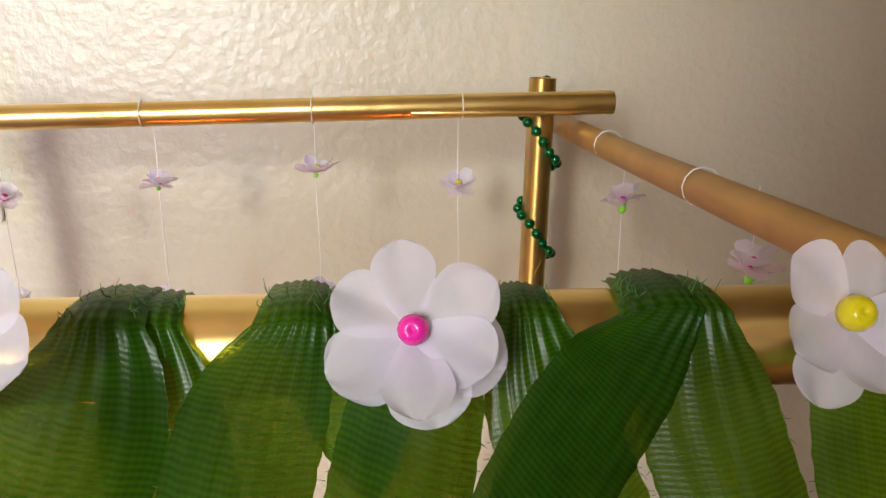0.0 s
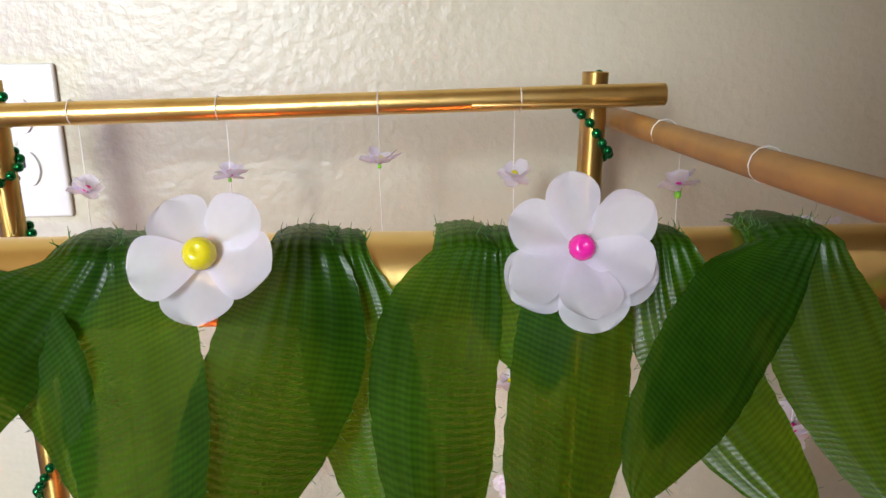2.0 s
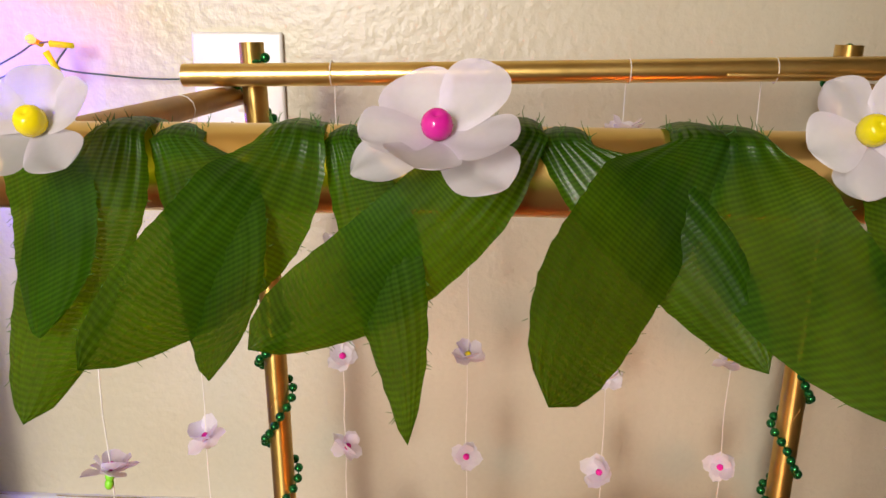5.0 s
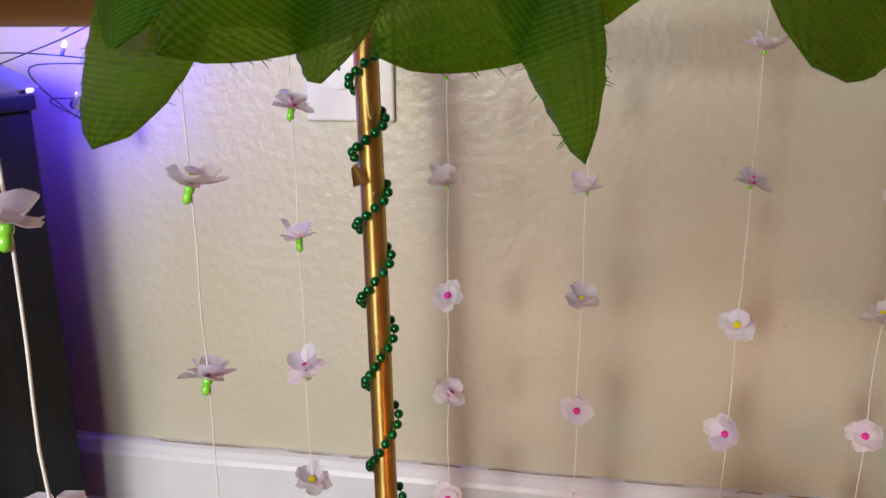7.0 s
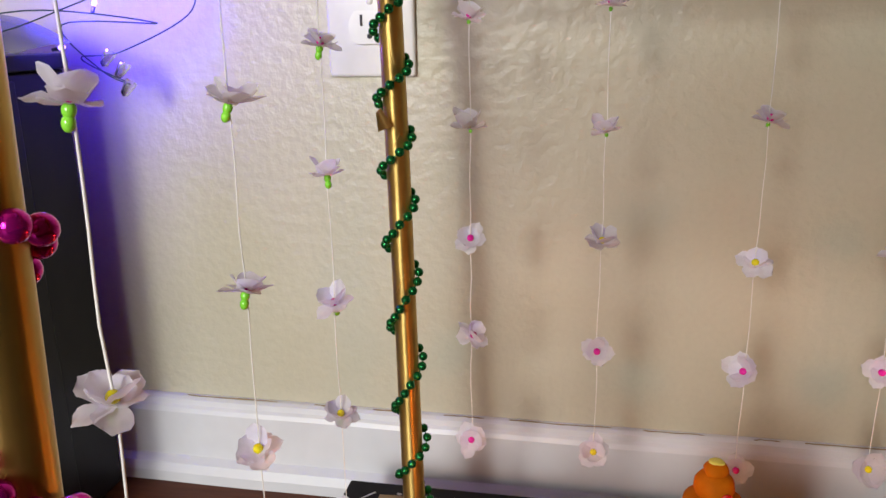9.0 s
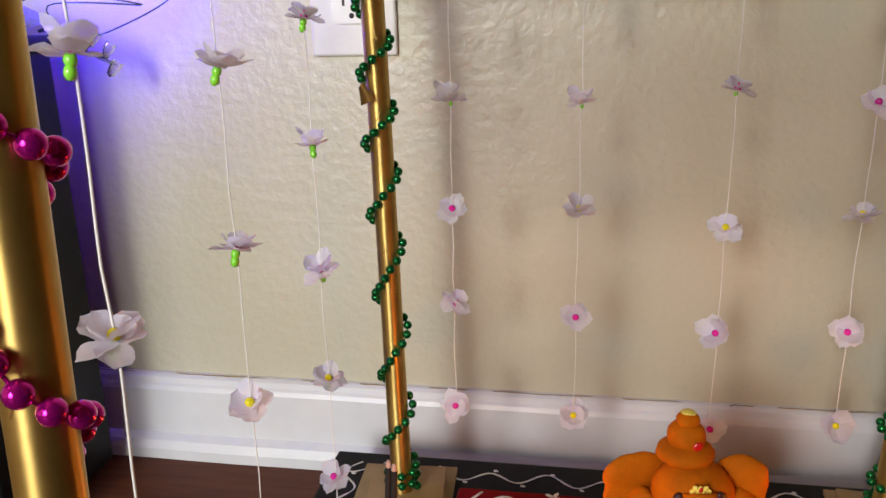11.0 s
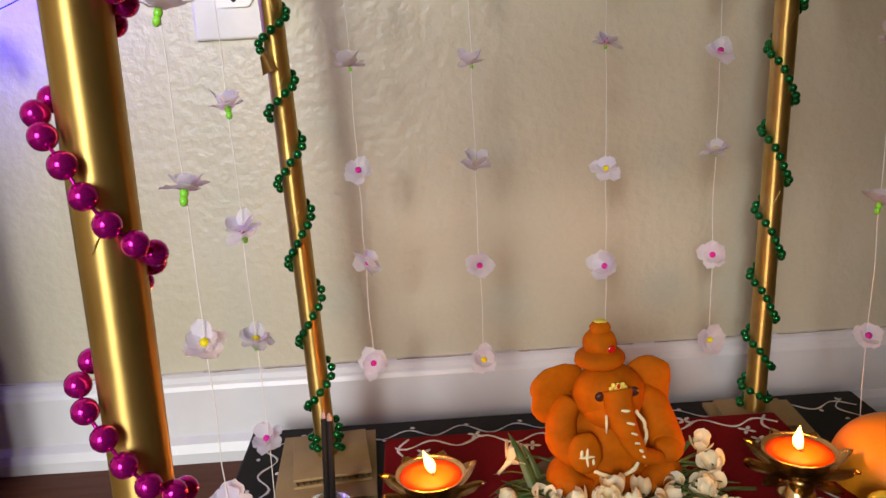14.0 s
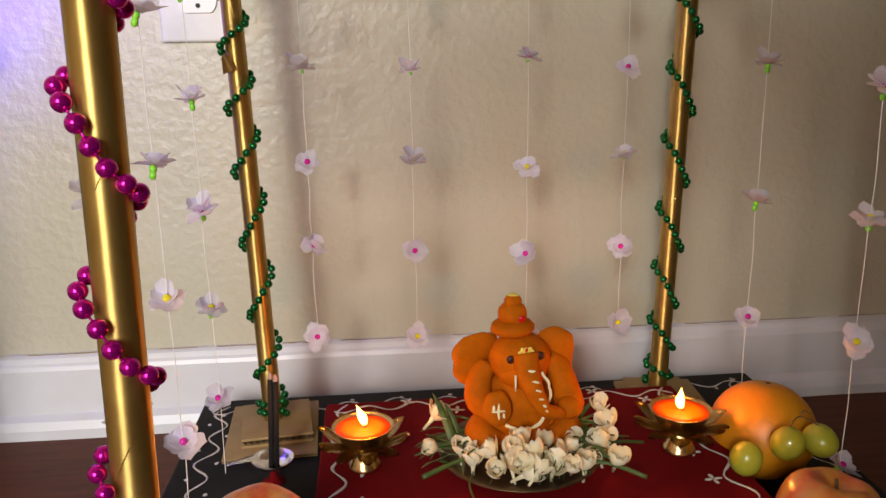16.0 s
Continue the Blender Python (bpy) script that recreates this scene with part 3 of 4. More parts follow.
# ---------------------------------------------------------------- bead strands wound round the posts
def bead_strand(label, post, levels, first, sense, bead_r, mat):
    """A strand wound round a post; levels: the heights at which it stands at the post's east and west side by turns,
    first: the angle of the lowest of them, sense: the way it climbs."""
    a, b, r = Vector(post[0]), Vector(post[1]), post[2]
    ob = thing("bead_strand", label, "bead strand", "bead strands on the posts")
    me = mesh_of("bead", ball(bead_r, 14, 9), mat)
    radius, step = r + bead_r * 0.95, bead_r * 2.36
    rise = (levels[-1] - levels[-3]) / 2
    while levels[-1] < b.z - 0.012:
        levels = levels + [levels[-1] + rise]
    turns = [k * math.pi for k in range(len(levels))]

    def at(z):
        k = float(np.interp(z, levels, turns))
        ang = first + sense * (k + 0.22 * math.sin(2 * k))
        c = a + (b - a) * ((z - a.z) / (b.z - a.z))
        return c + Vector((math.cos(ang) * radius, math.sin(ang) * radius, 0.0012 * math.sin(2 * ang)))
    z = levels[0]
    last = at(z)
    wire = [last]
    part("bead", me, mat, ob, m=Matrix.Translation(last))
    while z < min(levels[-1], b.z - 0.002):
        z += 0.0002
        q = at(z)
        if (q - last).length >= step:
            part("bead", me, mat, ob, m=Matrix.Translation(q))
            wire.append(q)
            last = q
    part("cord", sweep(wire, 0.0005, 6), mat, ob)
    return ob


bead_strand("shiny metallic green bead strand wound round a gold post", POSTS["back_left"],
            [0.080, 0.083, 0.087, 0.090, 0.095, 0.114, 0.141, 0.164, 0.200, 0.223, 0.260, 0.280, 0.309, 0.329, 0.351, 0.374, 0.395], 0.0, 1, 0.0031, GREEN_BEAD)
bead_strand("shiny metallic green bead strand wound round a gold post", POSTS["back_right"],
            [0.080, 0.085, 0.095, 0.110, 0.137, 0.149, 0.186, 0.200, 0.237, 0.257, 0.296, 0.316, 0.353], math.pi, -1, 0.0031, GREEN_BEAD)
bead_strand("shiny metallic magenta bead strand wound round a gold post", POSTS["front_left"],
            [0.079, 0.110, 0.141, 0.172, 0.204, 0.235, 0.266, 0.298, 0.328, 0.363, 0.386], 0.0, -1, 0.0033, MAGENTA_BEAD)


# ---------------------------------------------------------------- fabric flowers
def petal_bm(length, width, cup, curl, rg, bm=None, turn=None, nu=5, nv=6):
    """One fabric petal growing along +x from the middle, cupped towards +z."""
    tilt, tw = rg.uniform(-0.15, 0.25), rg.uniform(-0.35, 0.35)
    ln, wd = length * rg.uniform(0.9, 1.08), width * rg.uniform(0.88, 1.1)
    turn = turn or Matrix()
    def place(u, v):
        w = wd * (0.22 + 0.78 * math.sin(math.pi * min(1, 0.10 + v * 0.62)) ** 1.1) * math.sqrt(max(0.0, 1 - max(0, (v - 0.62) / 0.38) ** 2.4) + 0.02)
        s = u * 2 - 1
        z = cup * ln * v ** 1.4 + tilt * ln * v + curl * w * s * s * (0.4 + v) + tw * s * w * v * 0.5 + 0.0006 * w / wd * math.sin(9 * v + 4 * s)
        return turn @ Vector((ln * v * (1 - 0.06 * s * s), s * w / 2, z))
    return sheet(nu, nv, place, bm, (wd, ln))


def small_flower_mesh(seed, r=0.0125, open_=0.1, tuft=0.55):
    """Two loose rings of ragged, rounded petals, the outer one nearly flat."""
    rg = random.Random(seed)
    bm = bmesh.new()
    for layer in range(2):
        n = 5 if layer == 0 else 4
        for k in range(n):
            ang = 360 / n * k + 36 * layer + rg.uniform(-18, 18)
            cup = (open_ if layer == 0 else open_ + tuft) + rg.uniform(-0.28, 0.28)
            petal_bm(r * (0.96 - 0.30 * layer) * rg.uniform(0.85, 1.08), r * 0.86, cup, 0.08, rg, bm, pose(0, 0, 0.0006 * layer, 0, 0, ang))
    return mesh_of("flower", bm, PETAL)


CLOSED = [small_flower_mesh(i, 0.0122 + 0.0006 * (i % 3), -0.12 + 0.12 * (i % 3), 0.85) for i in range(6)]
OPEN = [small_flower_mesh(20 + i, 0.0122 + 0.0006 * (i % 3), -0.02 + 0.10 * (i % 3)) for i in range(6)]
SMALL_DROP = mesh_of("stem_bead", blob((0, 0, -0.0022), (0.0012, 0.0012, 0.0015), bmesh.new(), seg=12, rings=8), LIME)
CENTRE = {c: mesh_of("centre_bead", ball(0.0023, 14, 9), m) for c, m in (("p", PINK), ("y", YELLOW))}
DROP = mesh_of("stem_bead", blob((0, 0, -0.0052), (0.0019, 0.0019, 0.0026), blob((0, 0, -0.0018), (0.0020, 0.0020, 0.0025), bmesh.new(), seg=12, rings=8), seg=12, rings=8), LIME)
count = [0]


def flower_string(x, y, top, bottom, flowers, thick=0.0003):
    """A hanging thread with fabric flowers; flowers: height, bead colour, lean towards the front, turn."""
    ob = thing("flower_string", "white thread of lilac-white fabric flowers hanging from the canopy", "flower string", "hanging flower strings")
    rg = random.Random(int(x * 1000) + int(-y * 977))
    pts = [Vector((x + rg.uniform(-.0006, .0006), y + rg.uniform(-.0006, .0006), top + (bottom - top) * i / 16)) for i in range(17)]
    pts[0] = Vector((x, y, top))
    part("thread", sweep(smooth_path(pts, 2), thick, 6), THREAD, ob)
    along_x = y > -0.16
    loop = [Vector((0, 0.0073 * math.cos(k * 0.5236), 0.0073 * math.sin(k * 0.5236))) if along_x else Vector((0.0074 * math.cos(k * 0.5236), 0, 0.0074 * math.sin(k * 0.5236))) for k in range(13)]
    if along_x:
        centre = Vector((x, -0.1385, 0.4705 + (x - 0.042) * 0.01376))
    else:
        centre = Vector((0.0660, y, 0.4560 + (y + 0.095) * 0.00263)) if x < 0.2 else Vector((0.4570 - (y + 0.095) * 0.0263, y, 0.4605 - (y + 0.095) * 0.0053))
    part("thread_loop", sweep([centre + v for v in loop], 0.00032, 6, caps=False), THREAD, ob)
    for z, c, lean, roll in flowers:
        count[0] += 1
        m = Matrix.Translation((x, y, z)) @ pose(0, 0, 0, lean, roll, 0) @ pose(0, 0, 0, 0, 0, rg.uniform(0, 360))
        f = part("flower", (CLOSED if lean < 27 else OPEN)[count[0] % 6], None, ob, m=m)
        part("centre_bead", CENTRE[c], None, f, "glossy yellow bead" if c == "y" else "glossy magenta bead", m=Matrix.Translation((0, 0, 0.0022)))
        part("stem_bead", SMALL_DROP if along_x else DROP, None, f, "lime green bead")
    return ob


BZ = 0.472
flower_string(0.1325, -0.131, BZ, 0.136, [(0.424, "p", 10, 10), (0.359, "y", 5, -8), (0.287, "p", 48, 5), (0.220, "p", 20, 55), (0.143, "p", 78, 5)])
flower_string(0.2155, -0.121, BZ, 0.128, [(0.430, "p", 5, 8), (0.356, "y", 4, -6), (0.285, "y", 22, 6), (0.210, "p", 66, -5), (0.135, "y", 60, 14)])
flower_string(0.3075, -0.130, BZ, 0.128, [(0.438, "y", 6, 8), (0.364, "p", 6, 14), (0.277, "y", 28, -8), (0.206, "p", 40, -52), (0.136, "p", 70, 10)])
flower_string(0.3910, -0.118, BZ, 0.130, [(0.426, "y", 30, 5), (0.354, "p", 40, 4), (0.284, "y", 12, -8), (0.206, "p", 62, -18), (0.138, "y", 72, 8)])
flower_string(0.4690, -0.195, 0.461, 0.075, [(0.433, "p", 5, 0), (0.358, "p", 12, -6), (0.257, "y", 4, 10), (0.165, "p", 48, 0)])
flower_string(0.4850, -0.306, 0.4615, 0.068, [(0.430, "p", 8, 0), (0.345, "p", 6, 8), (0.265, "y", 14, -8), (0.186, "y", 58, -12), (0.098, "p", 24, 30)])
flower_string(0.0650, -0.207, 0.450, FLOOR, [(0.411, "p", 2, 12), (0.342, "y", -8, -6), (0.266, "p", 20, -4), (0.195, "y", 16, 6), (0.126, "p", 34, -22)])
flower_string(0.0675, -0.323, 0.450, FLOOR, [(0.392, "y", -6, 16), (0.314, "p", -12, 6), (0.239, "y", 34, -6), (0.152, "p", 36, 14)])
flower_string(0.0730, -0.426, 0.449, FLOOR, [(0.402, "p", -8, 6), (0.315, "y", 4, 12), (0.215, "y", -24, -12), (0.130, "y", 10, 10)], 0.0005)


# ---------------------------------------------------------------- leaf garland on the front bar
garland = thing("leaf_garland", "green fabric leaves and white fabric flowers on the gold bar", "garland")
FB_Y, FB_TOP = -0.4555, 0.4760


def fabric_leaf(root_x, tip_x, tip_z, width, layer, tip_y, pointed, seed):
    """A creased fabric leaf, gathered over the bar and hanging outwards from it."""
    rg = random.Random(seed)
    width *= 1.08
    front = FB_Y - 0.0094 - 0.0012 * layer
    top = FB_TOP + 0.0003 + 0.0006 * layer
    ribs, ph = rg.choice((5, 6, 7)), rg.uniform(0, 6)
    sway, fold, arch = rg.uniform(-0.10, 0.10), rg.uniform(-0.25, 0.25), rg.uniform(0.0015, 0.0040)
    lean = math.atan2(tip_x - root_x, top - tip_z)
    length = math.hypot(tip_x - root_x, top - tip_z)
    blunt = rg.uniform(2.6, 3.6)

    def place(u, v):
        s = u * 2 - 1
        k = max(0.0, (v - 0.12) / 0.88)
        w = width * (0.46 + 0.54 * math.sin(math.pi / 2 * min(1.0, max(0.0, v - 0.06) / 0.40)) ** 1.2)
        f = max(0.0, (v - 0.50) / 0.50)
        w *= 0.70 * pointed * (1 - f ** 1.9) + (1 - 0.70 * pointed) * math.sqrt(max(0.0, 1 - f ** blunt)) + 0.006
        s2 = s + 0.10 * math.sin(3 * s + ph) * (1 - k)
        if v < 0.12:
            a = v / 0.12
            y = FB_Y + 0.005 + (front - FB_Y - 0.005) * a
            cz = top - 0.0016 * (1 - a) ** 2 - 0.0024 * a ** 3
            cx = root_x
        else:
            y = front + (tip_y - front) * k ** 1.5 - arch * 0.3 * math.sin(math.pi * k)
            bend = sway * length * math.sin(math.pi * k)
            cx = root_x + math.sin(lean) * length * k + math.cos(lean) * bend
            cz = top - 0.0024 - (math.cos(lean) * length - 0.0024) * k + math.sin(lean) * bend
        turn = lean * min(1.0, k * 3.0)
        px = cx + s2 * w / 2 * math.cos(turn)
        pz = cz + s2 * w / 2 * math.sin(turn) - 0.0012 * s * s * (1 - k) ** 4
        rib = (0.00030 + 0.0012 * max(0, 0.3 - v)) * math.sin(s * math.pi * ribs + ph + 0.9 * math.sin(v * 4)) * (1 - v * 0.6)
        fine = 0.00010 * math.sin(s * 47 + 3 * v) * (1 - v)
        cup = 0.0030 * s * s * (0.4 + k) + fold * 0.006 * s * k + 0.0012 * math.sin(4 * k + s * 1.5 + ph) * k
        cup *= min(1.0, 1.4 * w / width)
        jag = 0.00016 * (math.sin(v * 83 + s * 9 + ph) + math.sin(v * 197 + ph)) * (abs(s) > 0.95)
        return Vector((px + jag, y + cup + rib + fine, pz))

    leaf = part("leaf", sheet(26, 34, place, None, (width, length)), LEAF, garland)
    bm = bmesh.new()
    for i in range(16):
        u = rg.choice((rg.uniform(0, 0.12), rg.uniform(0.88, 1.0), rg.random()))
        p = place(u, 0.05 + rg.uniform(0, 0.06))
        q = p + Vector((rg.uniform(-0.0013, 0.0013), rg.uniform(-0.001, 0.001), rg.uniform(0.0006, 0.0028)))
        sweep([p, (p + q) / 2 + Vector((rg.uniform(-.0005, .0005), 0, 0)), q], [0.00011, 0.00009, 0.00004], 4, bm)
    for side in (0.0, 1.0):
        for i in range(9):
            p = place(side, rg.uniform(0.35, 0.95))
            q = p + Vector(((side - 0.5) * rg.uniform(0.0008, 0.0022), 0, rg.uniform(-0.0012, 0.0003)))
            sweep([p, q], [0.00008, 0.00004], 4, bm)
    tagged(part("frayed_threads", bm, FRAY, leaf), kind="stuff")


# root x, tip x, tip height, width, layer, how far the tip stands out, how pointed
LEAVES = [
    (0.115, 0.108, 0.455, 0.016, 1, -0.490, 0.3),
    (0.134, 0.150, 0.444, 0.017, 0, -0.494, 0.6),
    (0.153, 0.149, 0.4315, 0.0185, 2, -0.500, 0.5),
    (0.163, 0.180, 0.440, 0.018, 0, -0.500, 0.6),
    (0.186, 0.162, 0.4435, 0.021, 2, -0.505, 0.5),
    (0.196, 0.2115, 0.4315, 0.0135, 0, -0.503, 1.15),
    (0.229, 0.185, 0.4433, 0.0185, 3, -0.495, 0.3),
    (0.238, 0.269, 0.440, 0.018, 0, -0.492, 0.8),
    (0.262, 0.2320, 0.4425, 0.0205, 2, -0.511, 0.2),
    (0.269, 0.286, 0.441, 0.0240, 1, -0.514, 0.4),
    (0.301, 0.2895, 0.4405, 0.0240, 2, -0.510, 0.5),
    (0.308, 0.3196, 0.425, 0.0190, 0, -0.495, 0.4),
    (0.331, 0.3235, 0.438, 0.0200, 2, -0.510, 0.3),
    (0.338, 0.343, 0.454, 0.016, 0, -0.485, 0.6),
    (0.353, 0.3375, 0.4387, 0.0195, 2, -0.512, 0.3),
    (0.368, 0.386, 0.433, 0.019, 0, -0.495, 0.5),
    (0.388, 0.358, 0.4465, 0.0155, 1, -0.492, 0.5),
    (0.391, 0.353, 0.4428, 0.020, 3, -0.500, 0.5),
    (0.396, 0.404, 0.432, 0.021, 1, -0.500, 0.4),
    (0.424, 0.415, 0.433, 0.019, 2, -0.500, 0.4),
    (0.438, 0.450, 0.436, 0.018, 1, -0.495, 0.4),
]
for leaf in LEAVES:
    fabric_leaf(*leaf, seed=round(leaf[0] * 1000))


def wide_petal(length, width, lift, rg, turn):
    """A rounded petal, narrow at the middle and broad and slightly scalloped at its end."""
    dip, ph, tw = rg.uniform(-0.22, 0.22), rg.uniform(0, 6), rg.uniform(-0.40, 0.40)
    def place(u, v):
        s = u * 2 - 1
        v = 1 - (1 - v) ** 1.7
        w = width * (0.22 + 0.88 * math.sin(math.pi / 2 * min(1.0, v / 0.74)) ** 1.1)
        w *= math.sqrt(max(0.0, 1 - max(0.0, (v - 0.66) / 0.34) ** 2.2)) + 0.004
        q = min(1.0, w / width)
        r = length * v * (1 + (0.035 * math.sin(4 * s + ph) + 0.015 * math.sin(11 * s + ph) - 0.05 * s * s) * v * q)
        z = length * (lift * v + dip * v * v) + tw * s * w * 0.4 * v + 0.10 * w * s * s * v + 0.03 * length * math.sin(5 * s + ph) * v * q
        return turn @ Vector((r, s * w / 2, z))
    n = 10 if length > 0.0105 else 6
    return sheet(n, n + 2, place, None, (width, length))


def garland_flower(x, z, colour, seed, lean=80, petals=5, size=0.0142, spin=18, back=(), bead=1.0):
    """Broad overlapping petals round a faceted bead; back: the angles of the sheer petals that show behind them."""
    rg = random.Random(seed)
    m = Matrix.Translation((x, FB_Y - 0.0225, z)) @ pose(0, 0, 0, lean, 0, rg.uniform(-6, 6))
    bm = lathe([(bead * a, bead * b) for a, b in [(0, 0.0026), (0.0004, 0.0027), (0.0009, 0.0031), (0.0018, 0.0028), (0.0025, 0.0019), (0.0028, 0.0006), (0.0025, -0.0009), (0, -0.0014)]], 14)
    word = "magenta" if colour == "p" else "yellow"
    core = part("flower", bm, PINK if colour == "p" else YELLOW, garland, "white fabric flower with a %s bead" % word, m=m)
    for ang in back:
        part("petal", wide_petal(size * 1.10, size * 0.86, -0.05, rg, pose(0, 0, -0.0034, 0, 0, ang)), PETAL, core)
    for k in range(petals):
        ang = spin + 360 / petals * k + rg.uniform(-9, 9)
        part("petal", wide_petal(size * rg.uniform(0.92, 1.06), size * 5.3 / petals * rg.uniform(0.72, 0.86), 0.26 + rg.uniform(-0.16, 0.20), rg, pose(0, 0, -0.0024 + 0.0005 * (k % 3), 0, 0, ang)), PETAL, core)


garland_flower(0.144, 0.4775, "y", 40, 46, 5, 0.0125, 20)
garland_flower(0.2145, 0.4775, "p", 41, 37, 5, 0.0145, 52, (200, 320))
garland_flower(0.2865, 0.4775, "y", 42, 62, 5, 0.0122, 52)
garland_flower(0.349, 0.4770, "p", 43, 68, 6, 0.0131, 34, (216, 284, 338), 0.82)
garland_flower(0.414, 0.4775, "y", 44, 64, 5, 0.0130, 60, (250,))


# ---------------------------------------------------------------- clay statue
def clay_statue(place):
    bm = bmesh.new()
    k = 0.001
    def b(c, r, index=0, turn=(0, 0, 0)):
        blob([q * k for q in c], [q * k for q in r], bm, index, turn)
    b((0, 2, 28), (24, 20, 29))
    b((0, -3, 10), (27, 20, 11))
    def limb(points, radii):
        path = smooth_path(points, 6)
        m = len(path) - 1
        rr = [np.interp(i / m, np.linspace(0, 1, len(radii)), radii) * k for i in range(m + 1)]
        sweep([p * k for p in path], [float(r) for r in rr], 18, bm)
    limb([(-19, 2, 58), (-25, 1, 49), (-27, -4, 38), (-24, -13, 34), (-20, -19, 36)], [6, 8.5, 9.3, 8, 5])
    b((-19, -21, 37), (9, 4.6, 11), turn=(-12, 0, 0))
    limb([(19, 2, 59), (26, 1, 50), (29, -4, 39), (30, -12, 32), (26, -18, 31)], [6, 9.3, 9.8, 9, 6])
    b((29, -16, 31), (8, 7.5, 7.5))
    limb([(-12, 4, 15), (-23, -1, 14), (-25, -10, 12), (-14, -17, 10)], [10, 11.5, 10.5, 7])
    limb([(13, 4, 15), (26, -1, 14), (28, -10, 12), (15, -17, 10)], [10, 12, 11, 7])
    b((0, -1, 61), (20, 17, 17)); b((0, -6, 55), (16, 13, 12))
    b((-27, 5, 66), (17, 4.2, 11), turn=(0, -10, 12)); b((-31, 5, 58), (11, 4.2, 15), turn=(0, 14, 12)); b((-24, 4, 52), (9, 4.5, 8), turn=(0, 30, 8))
    b((25, 5, 66), (13, 4.6, 11.5), turn=(0, 16, -12)); b((28, 5, 59), (9, 4.6, 14), turn=(0, -8, -12)); b((22, 4, 54), (9, 4.5, 8), turn=(0, -28, -8))
    b((-4, 1, 81), (14, 13, 6.5)); b((-4, 1, 90), (9.3, 9.3, 8.5)); b((-4, 1, 98.5), (5.6, 5.6, 4))
    trunk = smooth_path([(0, -14, 68), (1, -21, 56), (5, -25, 44), (10, -26, 36), (19, -24, 32)], 8)
    n = len(trunk) - 1
    sweep([p * k for p in trunk], [k * (8.8 - 5.2 * (i / n) ** 0.8) for i in range(n + 1)], 18, bm)
    b((19.5, -24, 31.8), (3.8, 3.8, 3.6))
    for x, z in ((-9.5, 66), (9.5, 67)):
        b((x, -15.4, z), (2.7, 1.6, 2.7), 1)
    for i, z in enumerate((62, 56, 50.5, 45.5, 41, 37.5)):
        b((1 + i * 1.7, (-26, -28.6, -30.2, -31.2, -31.4, -31.2)[i], z), (2.6 - 0.3 * i, 0.7, 0.7), 2, (0, 8 + 4 * i, 0))
    sweep([Vector(p) * k for p in ((-7, -20, 58), (-7.6, -22.5, 53), (-8, -22, 48))], [0.0009, 0.0008, 0.0004], 8, bm, 2)
    sweep([Vector(p) * k for p in smooth_path([(10, -17, 57), (14, -19, 50), (15.5, -18, 42), (14, -19, 36)], 6)], 0.0010, 8, bm, 2)
    sweep([Vector(p) * k for p in smooth_path([(-13, -18, 24), (-4, -21, 21), (6, -20.5, 22.5), (14, -17, 29)], 6)], 0.0011, 8, bm, 2)
    # a plain cream cross painted on the palm
    for dx, dz, rx, rz in ((0, 0, 4.2, 0.8), (0, 0, 0.8, 5.0), (-3.2, 2.6, 0.8, 2.0), (3.2, -2.6, 0.8, 2.0)):
        b((-19 + dx, -25.6 - 0.10 * dz, 37 + dz), (rx, 0.6, rz), 2, (-12, 0, 0))
    for i in range(7):
        b((-3.8 + i * 1.3, -17.6 + 0.05 * (i - 3) ** 2, 71.5 + (1.3 if i % 2 else -0.6)), (1.3, 0.7, 1.3), 3)
    b((0.2, -18.0, 72.5), (1.0, 0.8, 1.4), 4)
    b((-0.5, -8.2, 89.5), (2.2, 1.2, 2.2), 4)
    b((-4, 1, 102.2), (3.4, 3.4, 0.8), 3)
    for v in bm.verts:
        v.co += noise.noise_vector(v.co * 160) * 0.0008 + noise.noise_vector(v.co * 420) * 0.00025
    me = mesh_of("clay_statue", bm, [CLAY, DARK, CREAM, MARK, RUBY])
    ob = new("clay_statue", me)
    ob.matrix_basis = Matrix.Translation(place) @ pose(0, 0, 0, 0, 0, 4) @ Matrix.Scale(1.09, 4)
    return tagged(ob, "small orange clay elephant statue with cream painted marks", "statue")


# ---------------------------------------------------------------- plate, blossoms and stems
PL = Vector((0.277, -0.263, RED + 0.0008))
plate = tagged(part("brass_plate", lathe([(0, 0.001), (0.042, 0.001), (0.054, 0.005), (0.060, 0.0065), (0.0602, 0.0056), (0.055, 0.0035), (0.043, 0.0), (0, 0.0)], 56), BRONZE, m=Matrix.Translation(PL) @ Matrix.Scale(0.93, 4)),
               "shallow dark brass plate on the red cloth holding statue and blossoms", "plate")
clay_statue((0.2788, -0.249, PL.z + 0.001))


